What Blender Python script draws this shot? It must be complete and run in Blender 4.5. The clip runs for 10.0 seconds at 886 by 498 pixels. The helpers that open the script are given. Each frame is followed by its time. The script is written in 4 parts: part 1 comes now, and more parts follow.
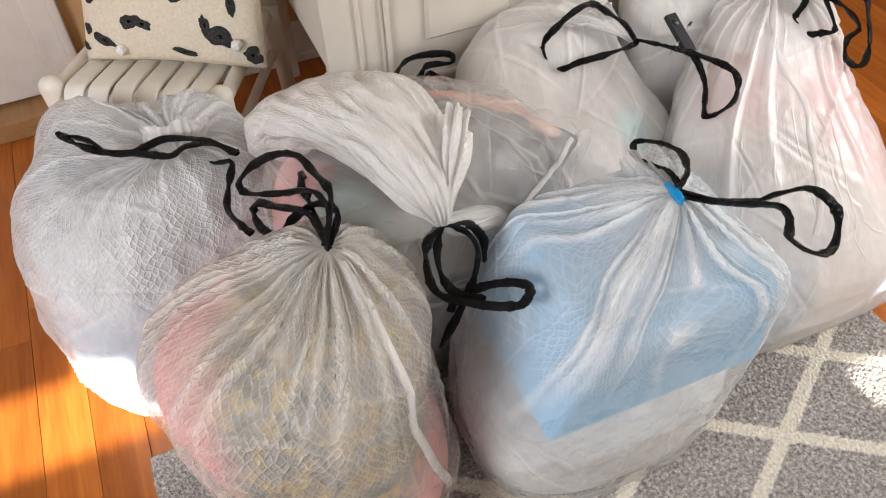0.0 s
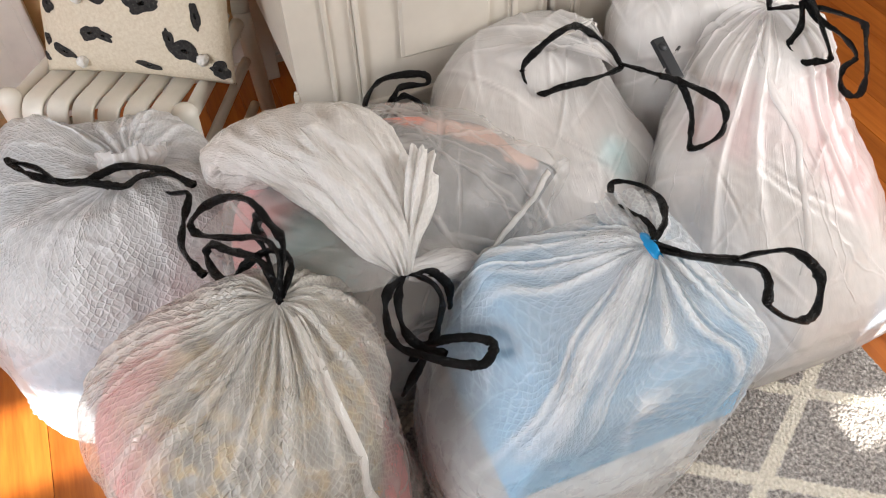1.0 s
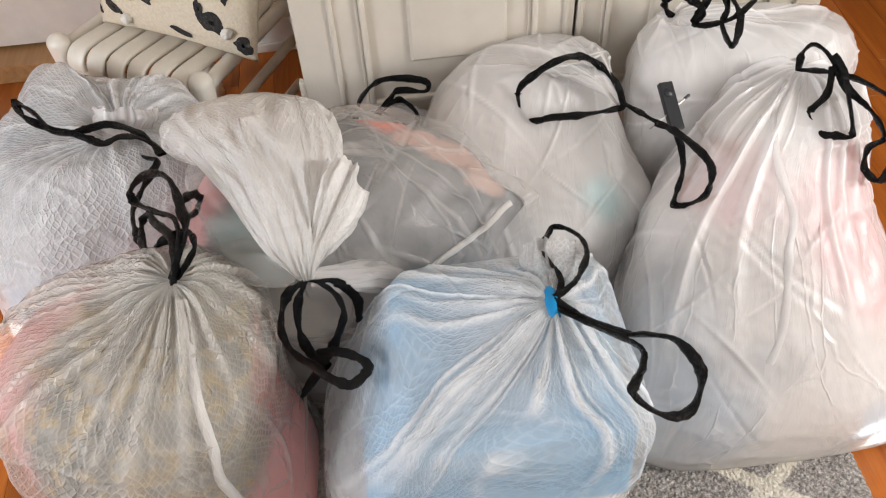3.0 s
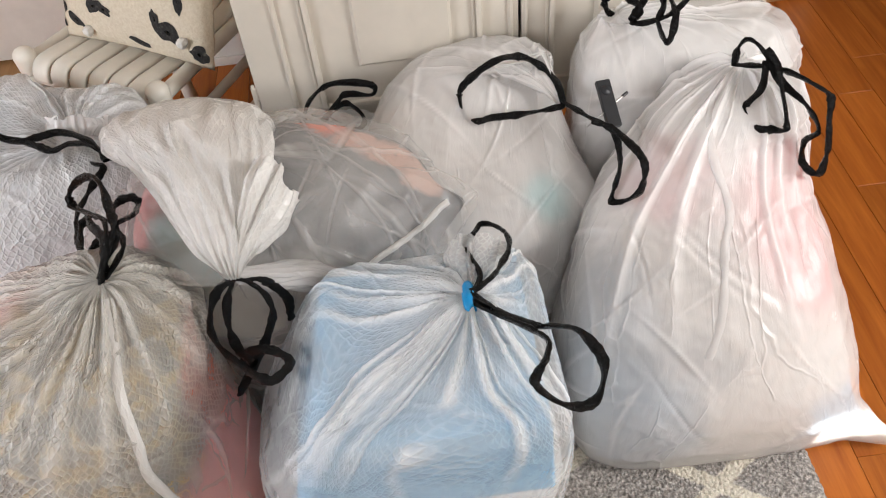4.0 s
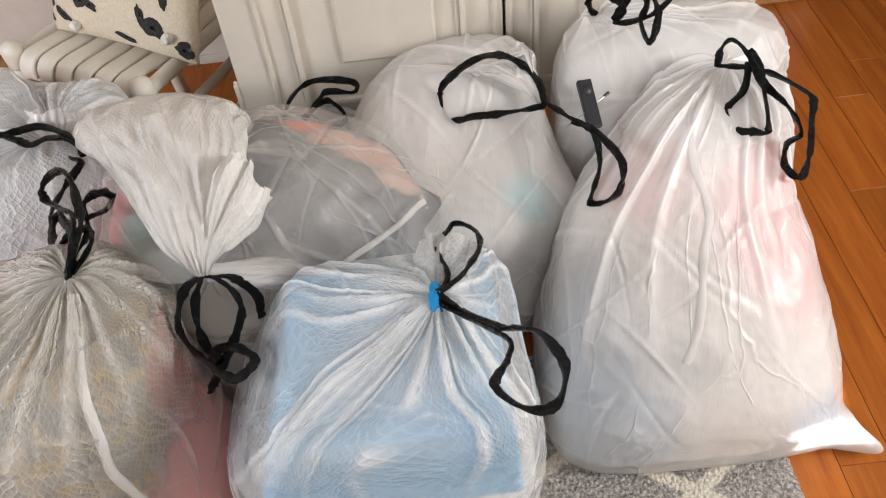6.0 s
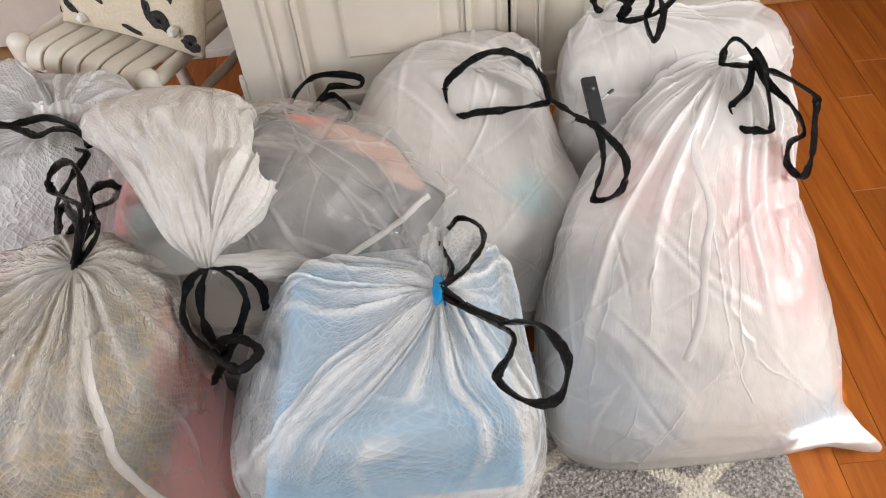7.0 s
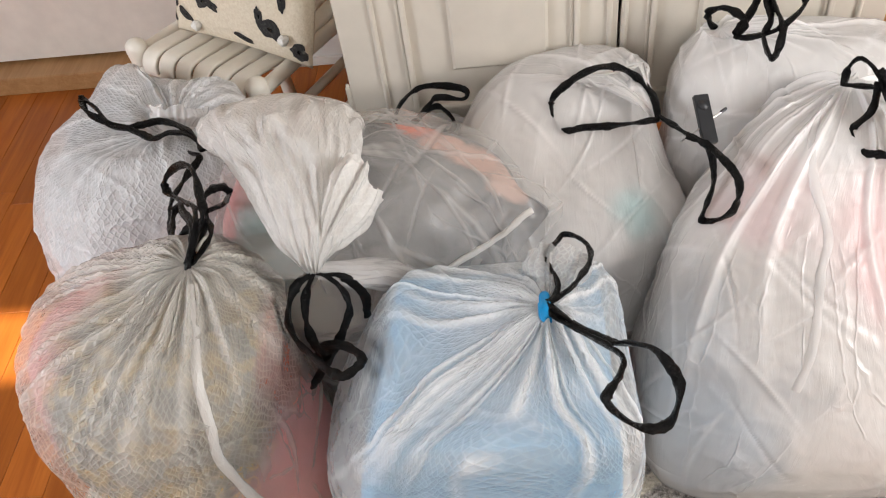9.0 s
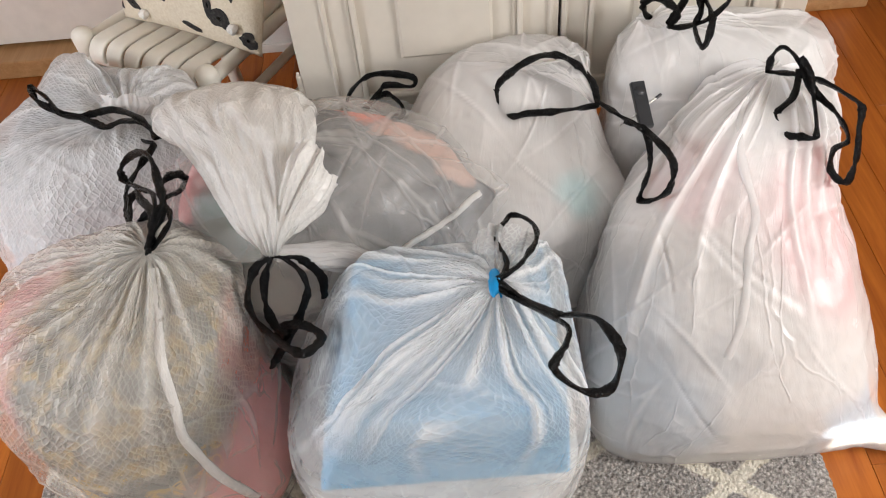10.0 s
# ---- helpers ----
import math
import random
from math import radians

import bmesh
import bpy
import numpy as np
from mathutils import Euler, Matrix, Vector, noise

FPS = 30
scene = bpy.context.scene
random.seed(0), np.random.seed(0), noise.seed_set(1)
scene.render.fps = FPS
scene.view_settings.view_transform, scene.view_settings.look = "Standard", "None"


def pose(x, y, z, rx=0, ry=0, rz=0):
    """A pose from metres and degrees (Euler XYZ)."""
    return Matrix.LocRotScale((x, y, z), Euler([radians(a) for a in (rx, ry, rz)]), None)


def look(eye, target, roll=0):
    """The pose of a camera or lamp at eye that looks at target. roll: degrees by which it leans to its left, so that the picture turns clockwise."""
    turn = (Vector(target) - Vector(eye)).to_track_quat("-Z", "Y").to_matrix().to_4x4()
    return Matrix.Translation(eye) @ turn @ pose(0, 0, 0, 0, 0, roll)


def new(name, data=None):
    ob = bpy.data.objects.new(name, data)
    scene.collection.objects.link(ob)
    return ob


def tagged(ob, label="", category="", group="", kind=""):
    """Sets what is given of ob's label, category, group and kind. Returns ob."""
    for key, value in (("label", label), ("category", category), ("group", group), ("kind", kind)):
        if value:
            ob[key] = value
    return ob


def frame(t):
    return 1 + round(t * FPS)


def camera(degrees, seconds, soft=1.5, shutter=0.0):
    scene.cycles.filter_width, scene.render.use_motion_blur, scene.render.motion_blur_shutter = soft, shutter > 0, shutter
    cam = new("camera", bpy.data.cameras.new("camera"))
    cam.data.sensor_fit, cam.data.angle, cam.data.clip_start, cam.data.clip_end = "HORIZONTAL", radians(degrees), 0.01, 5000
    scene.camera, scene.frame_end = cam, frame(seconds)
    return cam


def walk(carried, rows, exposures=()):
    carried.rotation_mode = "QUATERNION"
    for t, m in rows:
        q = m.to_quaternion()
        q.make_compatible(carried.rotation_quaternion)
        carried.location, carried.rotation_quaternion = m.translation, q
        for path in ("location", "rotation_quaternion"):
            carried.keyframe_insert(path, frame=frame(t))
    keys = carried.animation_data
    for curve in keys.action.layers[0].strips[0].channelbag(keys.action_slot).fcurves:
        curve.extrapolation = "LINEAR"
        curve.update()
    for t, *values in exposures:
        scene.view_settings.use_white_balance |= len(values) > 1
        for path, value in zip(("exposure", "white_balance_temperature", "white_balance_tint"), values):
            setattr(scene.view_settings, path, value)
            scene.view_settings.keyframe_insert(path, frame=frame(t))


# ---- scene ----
cam = camera(56.0, 10.0, 1.1)
PATH = [
    (0, (-0.059, 0.048, 1.506), (0.424, 1.325, 0.045), -3.1),
    (0.5, (-0.005, 0.103, 1.515), (0.476, 1.364, 0.039), -2.4),
    (1, (0.049, 0.15, 1.531), (0.507, 1.382, 0.024), -2.3),
    (1.5, (0.1, 0.186, 1.541), (0.523, 1.409, 0.016), -2.2),
    (2, (0.151, 0.189, 1.54), (0.46, 1.452, 0.02), -4.1),
    (2.5, (0.296, 0.157, 1.541), (0.452, 1.427, 0.004), -3.0),
    (3, (0.416, 0.114, 1.54), (0.509, 1.41, 0.019), -3.6),
    (4.5, (0.6, 0.065, 1.522), (0.629, 1.398, 0.031), -6.7),
    (5, (0.619, 0.066, 1.523), (0.661, 1.408, 0.041), -5.9),
    (5.5, (0.623, 0.07, 1.517), (0.658, 1.426, 0.048), -5.3),
    (6, (0.624, 0.072, 1.51), (0.633, 1.402, 0.016), -6.4),
    (7.5, (0.606, 0.061, 1.516), (0.6, 1.387, 0.018), -5.1),
    (8, (0.584, 0.07, 1.518), (0.501, 1.409, 0.035), -6.4),
    (8.5, (0.575, 0.074, 1.516), (0.403, 1.423, 0.049), -9.0),
    (9, (0.576, 0.073, 1.515), (0.403, 1.423, 0.051), -9.1),
    (9.5, (0.581, 0.05, 1.526), (0.467, 1.376, 0.033), -7.1),
    (10, (0.565, 0.026, 1.555), (0.523, 1.351, 0.057), -6.0),
]
walk(cam, [(t, look(eye, target, roll)) for t, eye, target, roll in PATH], [(0.0, 0.93), (10.0, 0.91)])

# ---- world, sun and added fill light ----
world = bpy.data.worlds.new("sky")
scene.world = world
world.use_nodes = True
wn = world.node_tree
sky = wn.nodes.new("ShaderNodeTexSky")
sky.sky_type = "NISHITA"
sky.sun_disc = False
SUN_EL = 27.0
sky.sun_elevation = radians(SUN_EL)
sky.sun_rotation = radians(180)
wn.links.new(sky.outputs[0], wn.nodes["Background"].inputs[0])
wn.nodes["Background"].inputs[1].default_value = 0.06

sun = new("sun", bpy.data.lights.new("sun", "SUN"))
sun.data.energy = 13.0
sun.data.angle = radians(0.5)
sun.data.color = (1.0, 0.93, 0.82)
sun.matrix_basis = look((0, -math.cos(radians(SUN_EL)), math.sin(radians(SUN_EL))), (0, 0, 0))


def fill_light(eye, target, w, h, watts, color):
    ob = new("fill_light", bpy.data.lights.new("fill_light", "AREA"))
    ob.data.shape = "RECTANGLE"
    ob.data.size, ob.data.size_y, ob.data.energy, ob.data.color = w, h, watts, color
    ob.matrix_basis = look(eye, target)


# soft lamps out of view, added to fill the room from three sides
fill_light((0.45, -1.66, 1.92), (0.45, 1.0, 1.2), 1.0, 0.72, 7, (1.0, 0.97, 0.93))
fill_light((-2.02, 0.1, 1.55), (0.0, 0.4, 1.0), 0.75, 1.0, 27.5, (0.95, 0.96, 1.0))
fill_light((2.92, 0.1, 1.55), (1.0, 0.4, 1.0), 0.75, 1.0, 33, (1.0, 0.972, 0.945))

# ---- materials ----


def nodes_of(name):
    m = bpy.data.materials.new(name)
    m.use_nodes = True
    t = m.node_tree
    return m, t, t.nodes["Principled BSDF"]


def coords(t, scale=(1, 1, 1), kind="Object"):
    tc = t.nodes.new("ShaderNodeTexCoord")
    mp = t.nodes.new("ShaderNodeMapping")
    mp.inputs["Scale"].default_value = scale
    t.links.new(tc.outputs[kind], mp.inputs["Vector"])
    return mp.outputs["Vector"]


def noise_tex(t, vec, scale, detail=4.0, rough=0.55, distort=0.0):
    n = t.nodes.new("ShaderNodeTexNoise")
    n.inputs["Scale"].default_value = scale
    n.inputs["Detail"].default_value = detail
    n.inputs["Roughness"].default_value = rough
    n.inputs["Distortion"].default_value = distort
    t.links.new(vec, n.inputs["Vector"])
    return n.outputs["Fac"]


def ramp(t, fac, stops):
    r = t.nodes.new("ShaderNodeValToRGB")
    e = r.color_ramp.elements
    while len(e) < len(stops):
        e.new(0.5)
    for k, (p, c) in zip(e, stops):
        k.position, k.color = p, (*c, 1)
    t.links.new(fac, r.inputs["Fac"])
    return r.outputs["Color"]


def maths(t, op, a, b=None, clamp=False):
    n = t.nodes.new("ShaderNodeMath")
    n.operation, n.use_clamp = op, clamp
    for i, v in enumerate((a, b)):
        if v is None:
            continue
        if isinstance(v, (int, float)):
            n.inputs[i].default_value = v
        else:
            t.links.new(v, n.inputs[i])
    return n.outputs[0]


def mixed(t, fac, a, b, kind="MIX"):
    n = t.nodes.new("ShaderNodeMix")
    n.data_type, n.blend_type = "RGBA", kind
    for sock, v in ((n.inputs[0], fac), (n.inputs[6], a), (n.inputs[7], b)):
        if isinstance(v, tuple):
            sock.default_value = (*v, 1)
        elif isinstance(v, (int, float)):
            sock.default_value = v
        else:
            t.links.new(v, sock)
    return n.outputs[2]


def bump(t, bsdf, height, strength, distance):
    b = t.nodes.new("ShaderNodeBump")
    b.inputs["Strength"].default_value = strength
    b.inputs["Distance"].default_value = distance
    t.links.new(height, b.inputs["Height"])
    t.links.new(b.outputs[0], bsdf.inputs["Normal"])
    return b


def painted(name, c, rough=0.4, grain=0.06, scale=18.0, bump_mm=0.3):
    """Brushed paint: a slight mottle and a fine relief."""
    m, t, b = nodes_of(name)
    v = coords(t)
    f = noise_tex(t, v, scale, 5)
    lo = tuple(x * (1 - grain) for x in c)
    hi = tuple(min(1, x * (1 + grain)) for x in c)
    t.links.new(ramp(t, f, [(0.3, lo), (0.7, hi)]), b.inputs["Base Color"])
    b.inputs["Roughness"].default_value = rough
    bump(t, b, noise_tex(t, v, scale * 9, 3), 0.35, bump_mm / 1000)
    return m


def film(name, tint, clear, embossed=1.0, reach=0.34, rough=0.3, crease=1.0, dense=0.55):
    """Thin white polythene: part lets light straight through, part scatters. An embossed lozenge net covers the film
    within reach of the tie, gathers are many layers thick, and the rest is drawn into taut creases."""
    m, t, b = nodes_of(name)
    uv = coords(t, kind="UV")
    obj = coords(t)
    gather = t.nodes.new("ShaderNodeAttribute")
    gather.attribute_name = "gather"
    g = gather.outputs["Fac"]
    lo = tuple(x * 0.93 for x in tint)
    t.links.new(ramp(t, noise_tex(t, obj, 7.0, 3), [(0.3, lo), (0.7, tint)]), b.inputs["Base Color"])
    t.links.new(ramp(t, noise_tex(t, obj, 30.0, 4), [(0.3, (rough * 0.65,) * 3), (0.7, (rough * 1.5,) * 3)]), b.inputs["Roughness"])
    b.inputs["Specular IOR Level"].default_value = 0.55

    def warped(vec, scale, amount, freq):
        w = t.nodes.new("ShaderNodeTexNoise")
        w.inputs["Scale"].default_value = freq
        w.inputs["Detail"].default_value = 3
        t.links.new(vec, w.inputs["Vector"])
        mp = t.nodes.new("ShaderNodeMapping")
        mp.inputs["Scale"].default_value = scale
        t.links.new(vec, mp.inputs["Vector"])
        add = t.nodes.new("ShaderNodeVectorMath")
        add.operation = "MULTIPLY_ADD"
        t.links.new(w.outputs["Color"], add.inputs[0])
        add.inputs[1].default_value = (amount,) * 3
        t.links.new(mp.outputs[0], add.inputs[2])
        return add.outputs[0]

    # lozenge net: two crossing families of raised lines, pulled uneven
    sep = t.nodes.new("ShaderNodeSeparateXYZ")
    t.links.new(warped(uv, (92, 66, 1), 1.9, 26.0), sep.inputs[0])
    net = None
    for op in ("ADD", "SUBTRACT"):
        x = maths(t, op, sep.outputs[0], sep.outputs[1])
        x = maths(t, "ABSOLUTE", maths(t, "SUBTRACT", maths(t, "FRACT", x), 0.5))
        net = x if net is None else maths(t, "MINIMUM", net, x)
    raw = t.nodes.new("ShaderNodeSeparateXYZ")
    t.links.new(uv, raw.inputs[0])
    edge = maths(t, "ADD", raw.outputs[1], maths(t, "MULTIPLY", maths(t, "SUBTRACT", noise_tex(t, obj, 9.0, 3), 0.5), 0.22))
    mr = t.nodes.new("ShaderNodeMapRange")
    mr.interpolation_type = "SMOOTHSTEP"
    t.links.new(edge, mr.inputs["Value"])
    mr.inputs["From Min"].default_value = reach * 1.12
    mr.inputs["From Max"].default_value = reach * 0.85
    upper = maths(t, "MULTIPLY", mr.outputs[0], embossed)
    ridge = ramp(t, net, [(0.0, (1, 1, 1)), (0.25, (0, 0, 0))])
    lift = maths(t, "MULTIPLY", maths(t, "MULTIPLY", ridge, upper), ramp(t, noise_tex(t, obj, 14.0, 3), [(0.3, (0.25, 0.25, 0.25)), (0.6, (1, 1, 1))]))
    # fine crackle everywhere, drawn lengthwise
    st = t.nodes.new("ShaderNodeMapping")
    st.inputs["Scale"].default_value = (120, 24, 1)
    t.links.new(uv, st.inputs["Vector"])
    h = maths(t, "ADD", lift, maths(t, "MULTIPLY", noise_tex(t, st.outputs[0], 1.0, 4, 0.6, 0.8), 0.6))
    fine = t.nodes.new("ShaderNodeBump")
    fine.inputs["Strength"].default_value = 0.9
    fine.inputs["Distance"].default_value = 0.0032
    t.links.new(h, fine.inputs["Height"])
    # taut creases: thin lines between flat facets
    vor = t.nodes.new("ShaderNodeTexVoronoi")
    vor.feature = "DISTANCE_TO_EDGE"
    vor.inputs["Scale"].default_value = 1.0
    t.links.new(warped(obj, (11, 11, 4.5), 1.5, 5.0), vor.inputs["Vector"])
    long = t.nodes.new("ShaderNodeTexVoronoi")
    long.feature = "DISTANCE_TO_EDGE"
    long.inputs["Scale"].default_value = 1.0
    t.links.new(warped(uv, (17, 3.4, 1), 0.5, 9.0), long.inputs["Vector"])
    line = ramp(t, long.outputs["Distance"], [(0.0, (1, 1, 1)), (0.035, (0, 0, 0))])
    keep = ramp(t, noise_tex(t, obj, 6.0, 2), [(0.46, (0, 0, 0)), (0.6, (1, 1, 1))])
    line = maths(t, "MULTIPLY", line, keep)
    soft_facets = maths(t, "MULTIPLY", maths(t, "MINIMUM", vor.outputs["Distance"], 0.3), 0.35)
    nb = bump(t, b, maths(t, "MULTIPLY", maths(t, "ADD", maths(t, "MULTIPLY", line, 0.42), soft_facets), crease), 0.6, 0.008)
    t.links.new(fine.outputs[0], nb.inputs["Normal"])
    tr = t.nodes.new("ShaderNodeBsdfTranslucent")
    tr.inputs["Color"].default_value = (*tint, 1)
    m1 = t.nodes.new("ShaderNodeMixShader")
    m1.inputs[0].default_value = 0.16
    t.links.new(b.outputs[0], m1.inputs[1])
    t.links.new(tr.outputs[0], m1.inputs[2])
    tp = t.nodes.new("ShaderNodeBsdfTransparent")
    m2 = t.nodes.new("ShaderNodeMixShader")
    f = maths(t, "ADD", maths(t, "MULTIPLY", noise_tex(t, obj, 5.0, 3), 0.24), clear - 0.06)
    f = maths(t, "SUBTRACT", f, maths(t, "MULTIPLY", g, dense))
    f = maths(t, "SUBTRACT", f, maths(t, "MULTIPLY", upper, 0.06))
    f = maths(t, "SUBTRACT", f, maths(t, "MULTIPLY", lift, 0.24))
    f = maths(t, "SUBTRACT", f, maths(t, "MULTIPLY", line, 0.10 * crease), clamp=True)
    t.links.new(f, m2.inputs[0])
    t.links.new(m1.outputs[0], m2.inputs[1])
    t.links.new(tp.outputs[0], m2.inputs[2])
    t.links.new(m2.outputs[0], t.nodes["Material Output"].inputs["Surface"])
    return m


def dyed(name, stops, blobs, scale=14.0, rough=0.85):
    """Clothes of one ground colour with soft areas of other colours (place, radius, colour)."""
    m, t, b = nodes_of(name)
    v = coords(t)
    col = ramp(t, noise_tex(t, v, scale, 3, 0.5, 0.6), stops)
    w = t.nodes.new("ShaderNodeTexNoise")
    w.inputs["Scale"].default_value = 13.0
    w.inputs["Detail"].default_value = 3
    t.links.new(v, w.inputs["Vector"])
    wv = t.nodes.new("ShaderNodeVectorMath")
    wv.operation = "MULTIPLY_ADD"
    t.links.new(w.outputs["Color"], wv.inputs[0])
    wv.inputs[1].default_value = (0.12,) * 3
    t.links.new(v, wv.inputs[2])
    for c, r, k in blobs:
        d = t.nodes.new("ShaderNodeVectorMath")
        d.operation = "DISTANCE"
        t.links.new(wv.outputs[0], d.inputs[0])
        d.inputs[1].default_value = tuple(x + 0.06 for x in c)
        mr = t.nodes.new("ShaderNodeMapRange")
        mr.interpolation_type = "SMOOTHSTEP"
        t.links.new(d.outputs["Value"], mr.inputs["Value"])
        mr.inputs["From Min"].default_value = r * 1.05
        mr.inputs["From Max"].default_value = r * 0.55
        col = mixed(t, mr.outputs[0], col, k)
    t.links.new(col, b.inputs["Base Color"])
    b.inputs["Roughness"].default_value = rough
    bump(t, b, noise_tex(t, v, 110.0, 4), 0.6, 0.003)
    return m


def cloth(name, stops, scale=14.0, rough=0.9):
    m, t, b = nodes_of(name)
    v = coords(t)
    t.links.new(ramp(t, noise_tex(t, v, scale, 3, 0.5, 0.6), stops), b.inputs["Base Color"])
    b.inputs["Roughness"].default_value = rough
    bump(t, b, noise_tex(t, v, 120.0, 4), 0.6, 0.003)
    return m


def plain(name, c, rough=0.5, metal=0.0):
    m, t, b = nodes_of(name)
    f = noise_tex(t, coords(t), 40.0, 4)
    t.links.new(ramp(t, f, [(0.3, tuple(x * 0.85 for x in c)), (0.7, c)]), b.inputs["Base Color"])
    b.inputs["Roughness"].default_value = rough
    b.inputs["Metallic"].default_value = metal
    return m


def wood(name, dark, light):
    m, t, b = nodes_of(name)
    info = t.nodes.new("ShaderNodeObjectInfo")
    tc = t.nodes.new("ShaderNodeTexCoord")
    off = t.nodes.new("ShaderNodeVectorMath")
    off.operation = "MULTIPLY_ADD"
    cx = t.nodes.new("ShaderNodeCombineXYZ")
    for i in range(3):
        t.links.new(info.outputs["Random"], cx.inputs[i])
    t.links.new(cx.outputs[0], off.inputs[0])
    off.inputs[1].default_value = (37.0, 53.0, 11.0)
    t.links.new(tc.outputs["Object"], off.inputs[2])
    mp = t.nodes.new("ShaderNodeMapping")
    mp.inputs["Scale"].default_value = (26, 1.6, 26)
    t.links.new(off.outputs[0], mp.inputs["Vector"])
    g = noise_tex(t, mp.outputs[0], 1.0, 6, 0.6, 1.2)
    g2 = noise_tex(t, mp.outputs[0], 7.0, 3)
    base = ramp(t, maths(t, "ADD", maths(t, "MULTIPLY", g, 0.75), maths(t, "MULTIPLY", g2, 0.25)), [(0.3, dark), (0.72, light)])
    tone = ramp(t, info.outputs["Random"], [(0.0, (0.72, 0.68, 0.62)), (1.0, (1.12, 1.1, 1.05))])
    t.links.new(mixed(t, 1.0, base, tone, "MULTIPLY"), b.inputs["Base Color"])
    b.inputs["Roughness"].default_value = 0.4
    b.inputs["Specular IOR Level"].default_value = 0.32
    bump(t, b, g2, 0.15, 0.0008)
    return m


def rug_weave():
    m, t, b = nodes_of("rug_weave")
    v = coords(t)
    sep = t.nodes.new("ShaderNodeSeparateXYZ")
    wob = t.nodes.new("ShaderNodeTexNoise")
    wob.inputs["Scale"].default_value = 90.0
    t.links.new(v, wob.inputs["Vector"])
    t.links.new(v, sep.inputs[0])
    # lozenge trellis: half diagonals RUG_A by RUG_B round the node at RUG_O
    p = maths(t, "DIVIDE", maths(t, "SUBTRACT", sep.outputs[0], 0.858), 0.194)
    q = maths(t, "DIVIDE", maths(t, "SUBTRACT", sep.outputs[1], 0.598), 0.132)
    w = maths(t, "MULTIPLY", maths(t, "SUBTRACT", wob.outputs["Fac"], 0.5), 0.10)
    lines = None
    for s in ("ADD", "SUBTRACT"):
        d = maths(t, "ADD", maths(t, s, p, q), w)
        d = maths(t, "MULTIPLY", d, 0.5)
        fr = maths(t, "ABSOLUTE", maths(t, "SUBTRACT", maths(t, "FRACT", maths(t, "ADD", d, 0.5)), 0.5))
        lines = fr if lines is None else maths(t, "MINIMUM", lines, fr)
    cream = ramp(t, lines, [(0.055, (1, 1, 1)), (0.075, (0, 0, 0))])
    tuft = t.nodes.new("ShaderNodeTexVoronoi")
    tuft.inputs["Scale"].default_value = 150.0
    t.links.new(v, tuft.inputs["Vector"])
    grey = ramp(t, noise_tex(t, v, 120.0, 3, 0.75), [(0.32, (0.12, 0.11, 0.10)), (0.5, (0.33, 0.305, 0.285)), (0.7, (0.64, 0.60, 0.56))])
    pale = ramp(t, noise_tex(t, v, 120.0, 3), [(0.3, (0.60, 0.55, 0.45)), (0.7, (0.82, 0.77, 0.67))])
    t.links.new(mixed(t, cream, grey, pale), b.inputs["Base Color"])
    b.inputs["Roughness"].default_value = 0.95
    h = maths(t, "ADD", maths(t, "MULTIPLY", tuft.outputs["Distance"], -0.8), maths(t, "MULTIPLY", noise_tex(t, v, 300.0, 3), 0.5))
    bump(t, b, h, 1.0, 0.006)
    return m


WHITE_PAINT = painted("white_paint", (0.78, 0.75, 0.70), 0.38, 0.05)
CREAM_PAINT = painted("cream_paint", (0.63, 0.58, 0.505), 0.42, 0.07, 9.0)
CHAIR_PAINT = painted("chair_paint", (0.80, 0.77, 0.69), 0.36, 0.05, 24.0)
TAN_WALL = painted("tan_wall_paint", (0.62, 0.40, 0.19), 0.7, 0.05, 6.0)
PALE_WALL = painted("pale_wall_paint", (0.30, 0.26, 0.22), 0.75, 0.04, 5.0)
CEILING_PAINT = painted("ceiling_paint", (0.45, 0.44, 0.42), 0.8, 0.03, 5.0)
FLOOR_WOOD = wood("floor_wood", (0.28, 0.071, 0.010), (0.52, 0.168, 0.028))
SILL_WOOD = wood("sill_wood", (0.36, 0.19, 0.08), (0.55, 0.34, 0.17))
RUG = rug_weave()


def black_film():
    m, t, b = nodes_of("black_drawstring_film")
    v = coords(t)
    b.inputs["Base Color"].default_value = (0.003, 0.003, 0.0033, 1)
    b.inputs["Specular IOR Level"].default_value = 0.16
    t.links.new(ramp(t, noise_tex(t, v, 90.0, 3), [(0.35, (0.08, 0.08, 0.08)), (0.7, (0.24, 0.24, 0.24))]), b.inputs["Roughness"])
    bump(t, b, noise_tex(t, v, 170.0, 3, 0.6, 1.0), 1.0, 0.005)
    return m


BLACK_FILM = black_film()
WARM_FILM = film("warm_white_film", (0.82, 0.79, 0.73), 0.66, 1.0, 0.34)
WHITE_FILM = film("white_film", (0.94, 0.92, 0.91), 0.38, 0.0, 0.2, 0.19, 1.2)
THICK_FILM = film("thick_white_film", (0.92, 0.90, 0.87), 0.16, 0.3, 0.5, 0.22, 1.2)
COOL_FILM = film("cool_white_film", (0.90, 0.91, 0.92), 0.42, 0.75, 0.34)
CLEAR_FILM = film("clear_film", (0.84, 0.82, 0.79), 0.68, 0.0, 0.2, 0.16, 1.3)
BLUE_FILM = film("film_over_blue", (0.91, 0.92, 0.92), 0.58, 0.55, 0.27, 0.26, 1.0, 0.8)
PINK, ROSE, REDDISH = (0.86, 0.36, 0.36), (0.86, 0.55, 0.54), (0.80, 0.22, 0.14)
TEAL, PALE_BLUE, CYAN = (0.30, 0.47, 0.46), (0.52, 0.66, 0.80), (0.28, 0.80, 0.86)
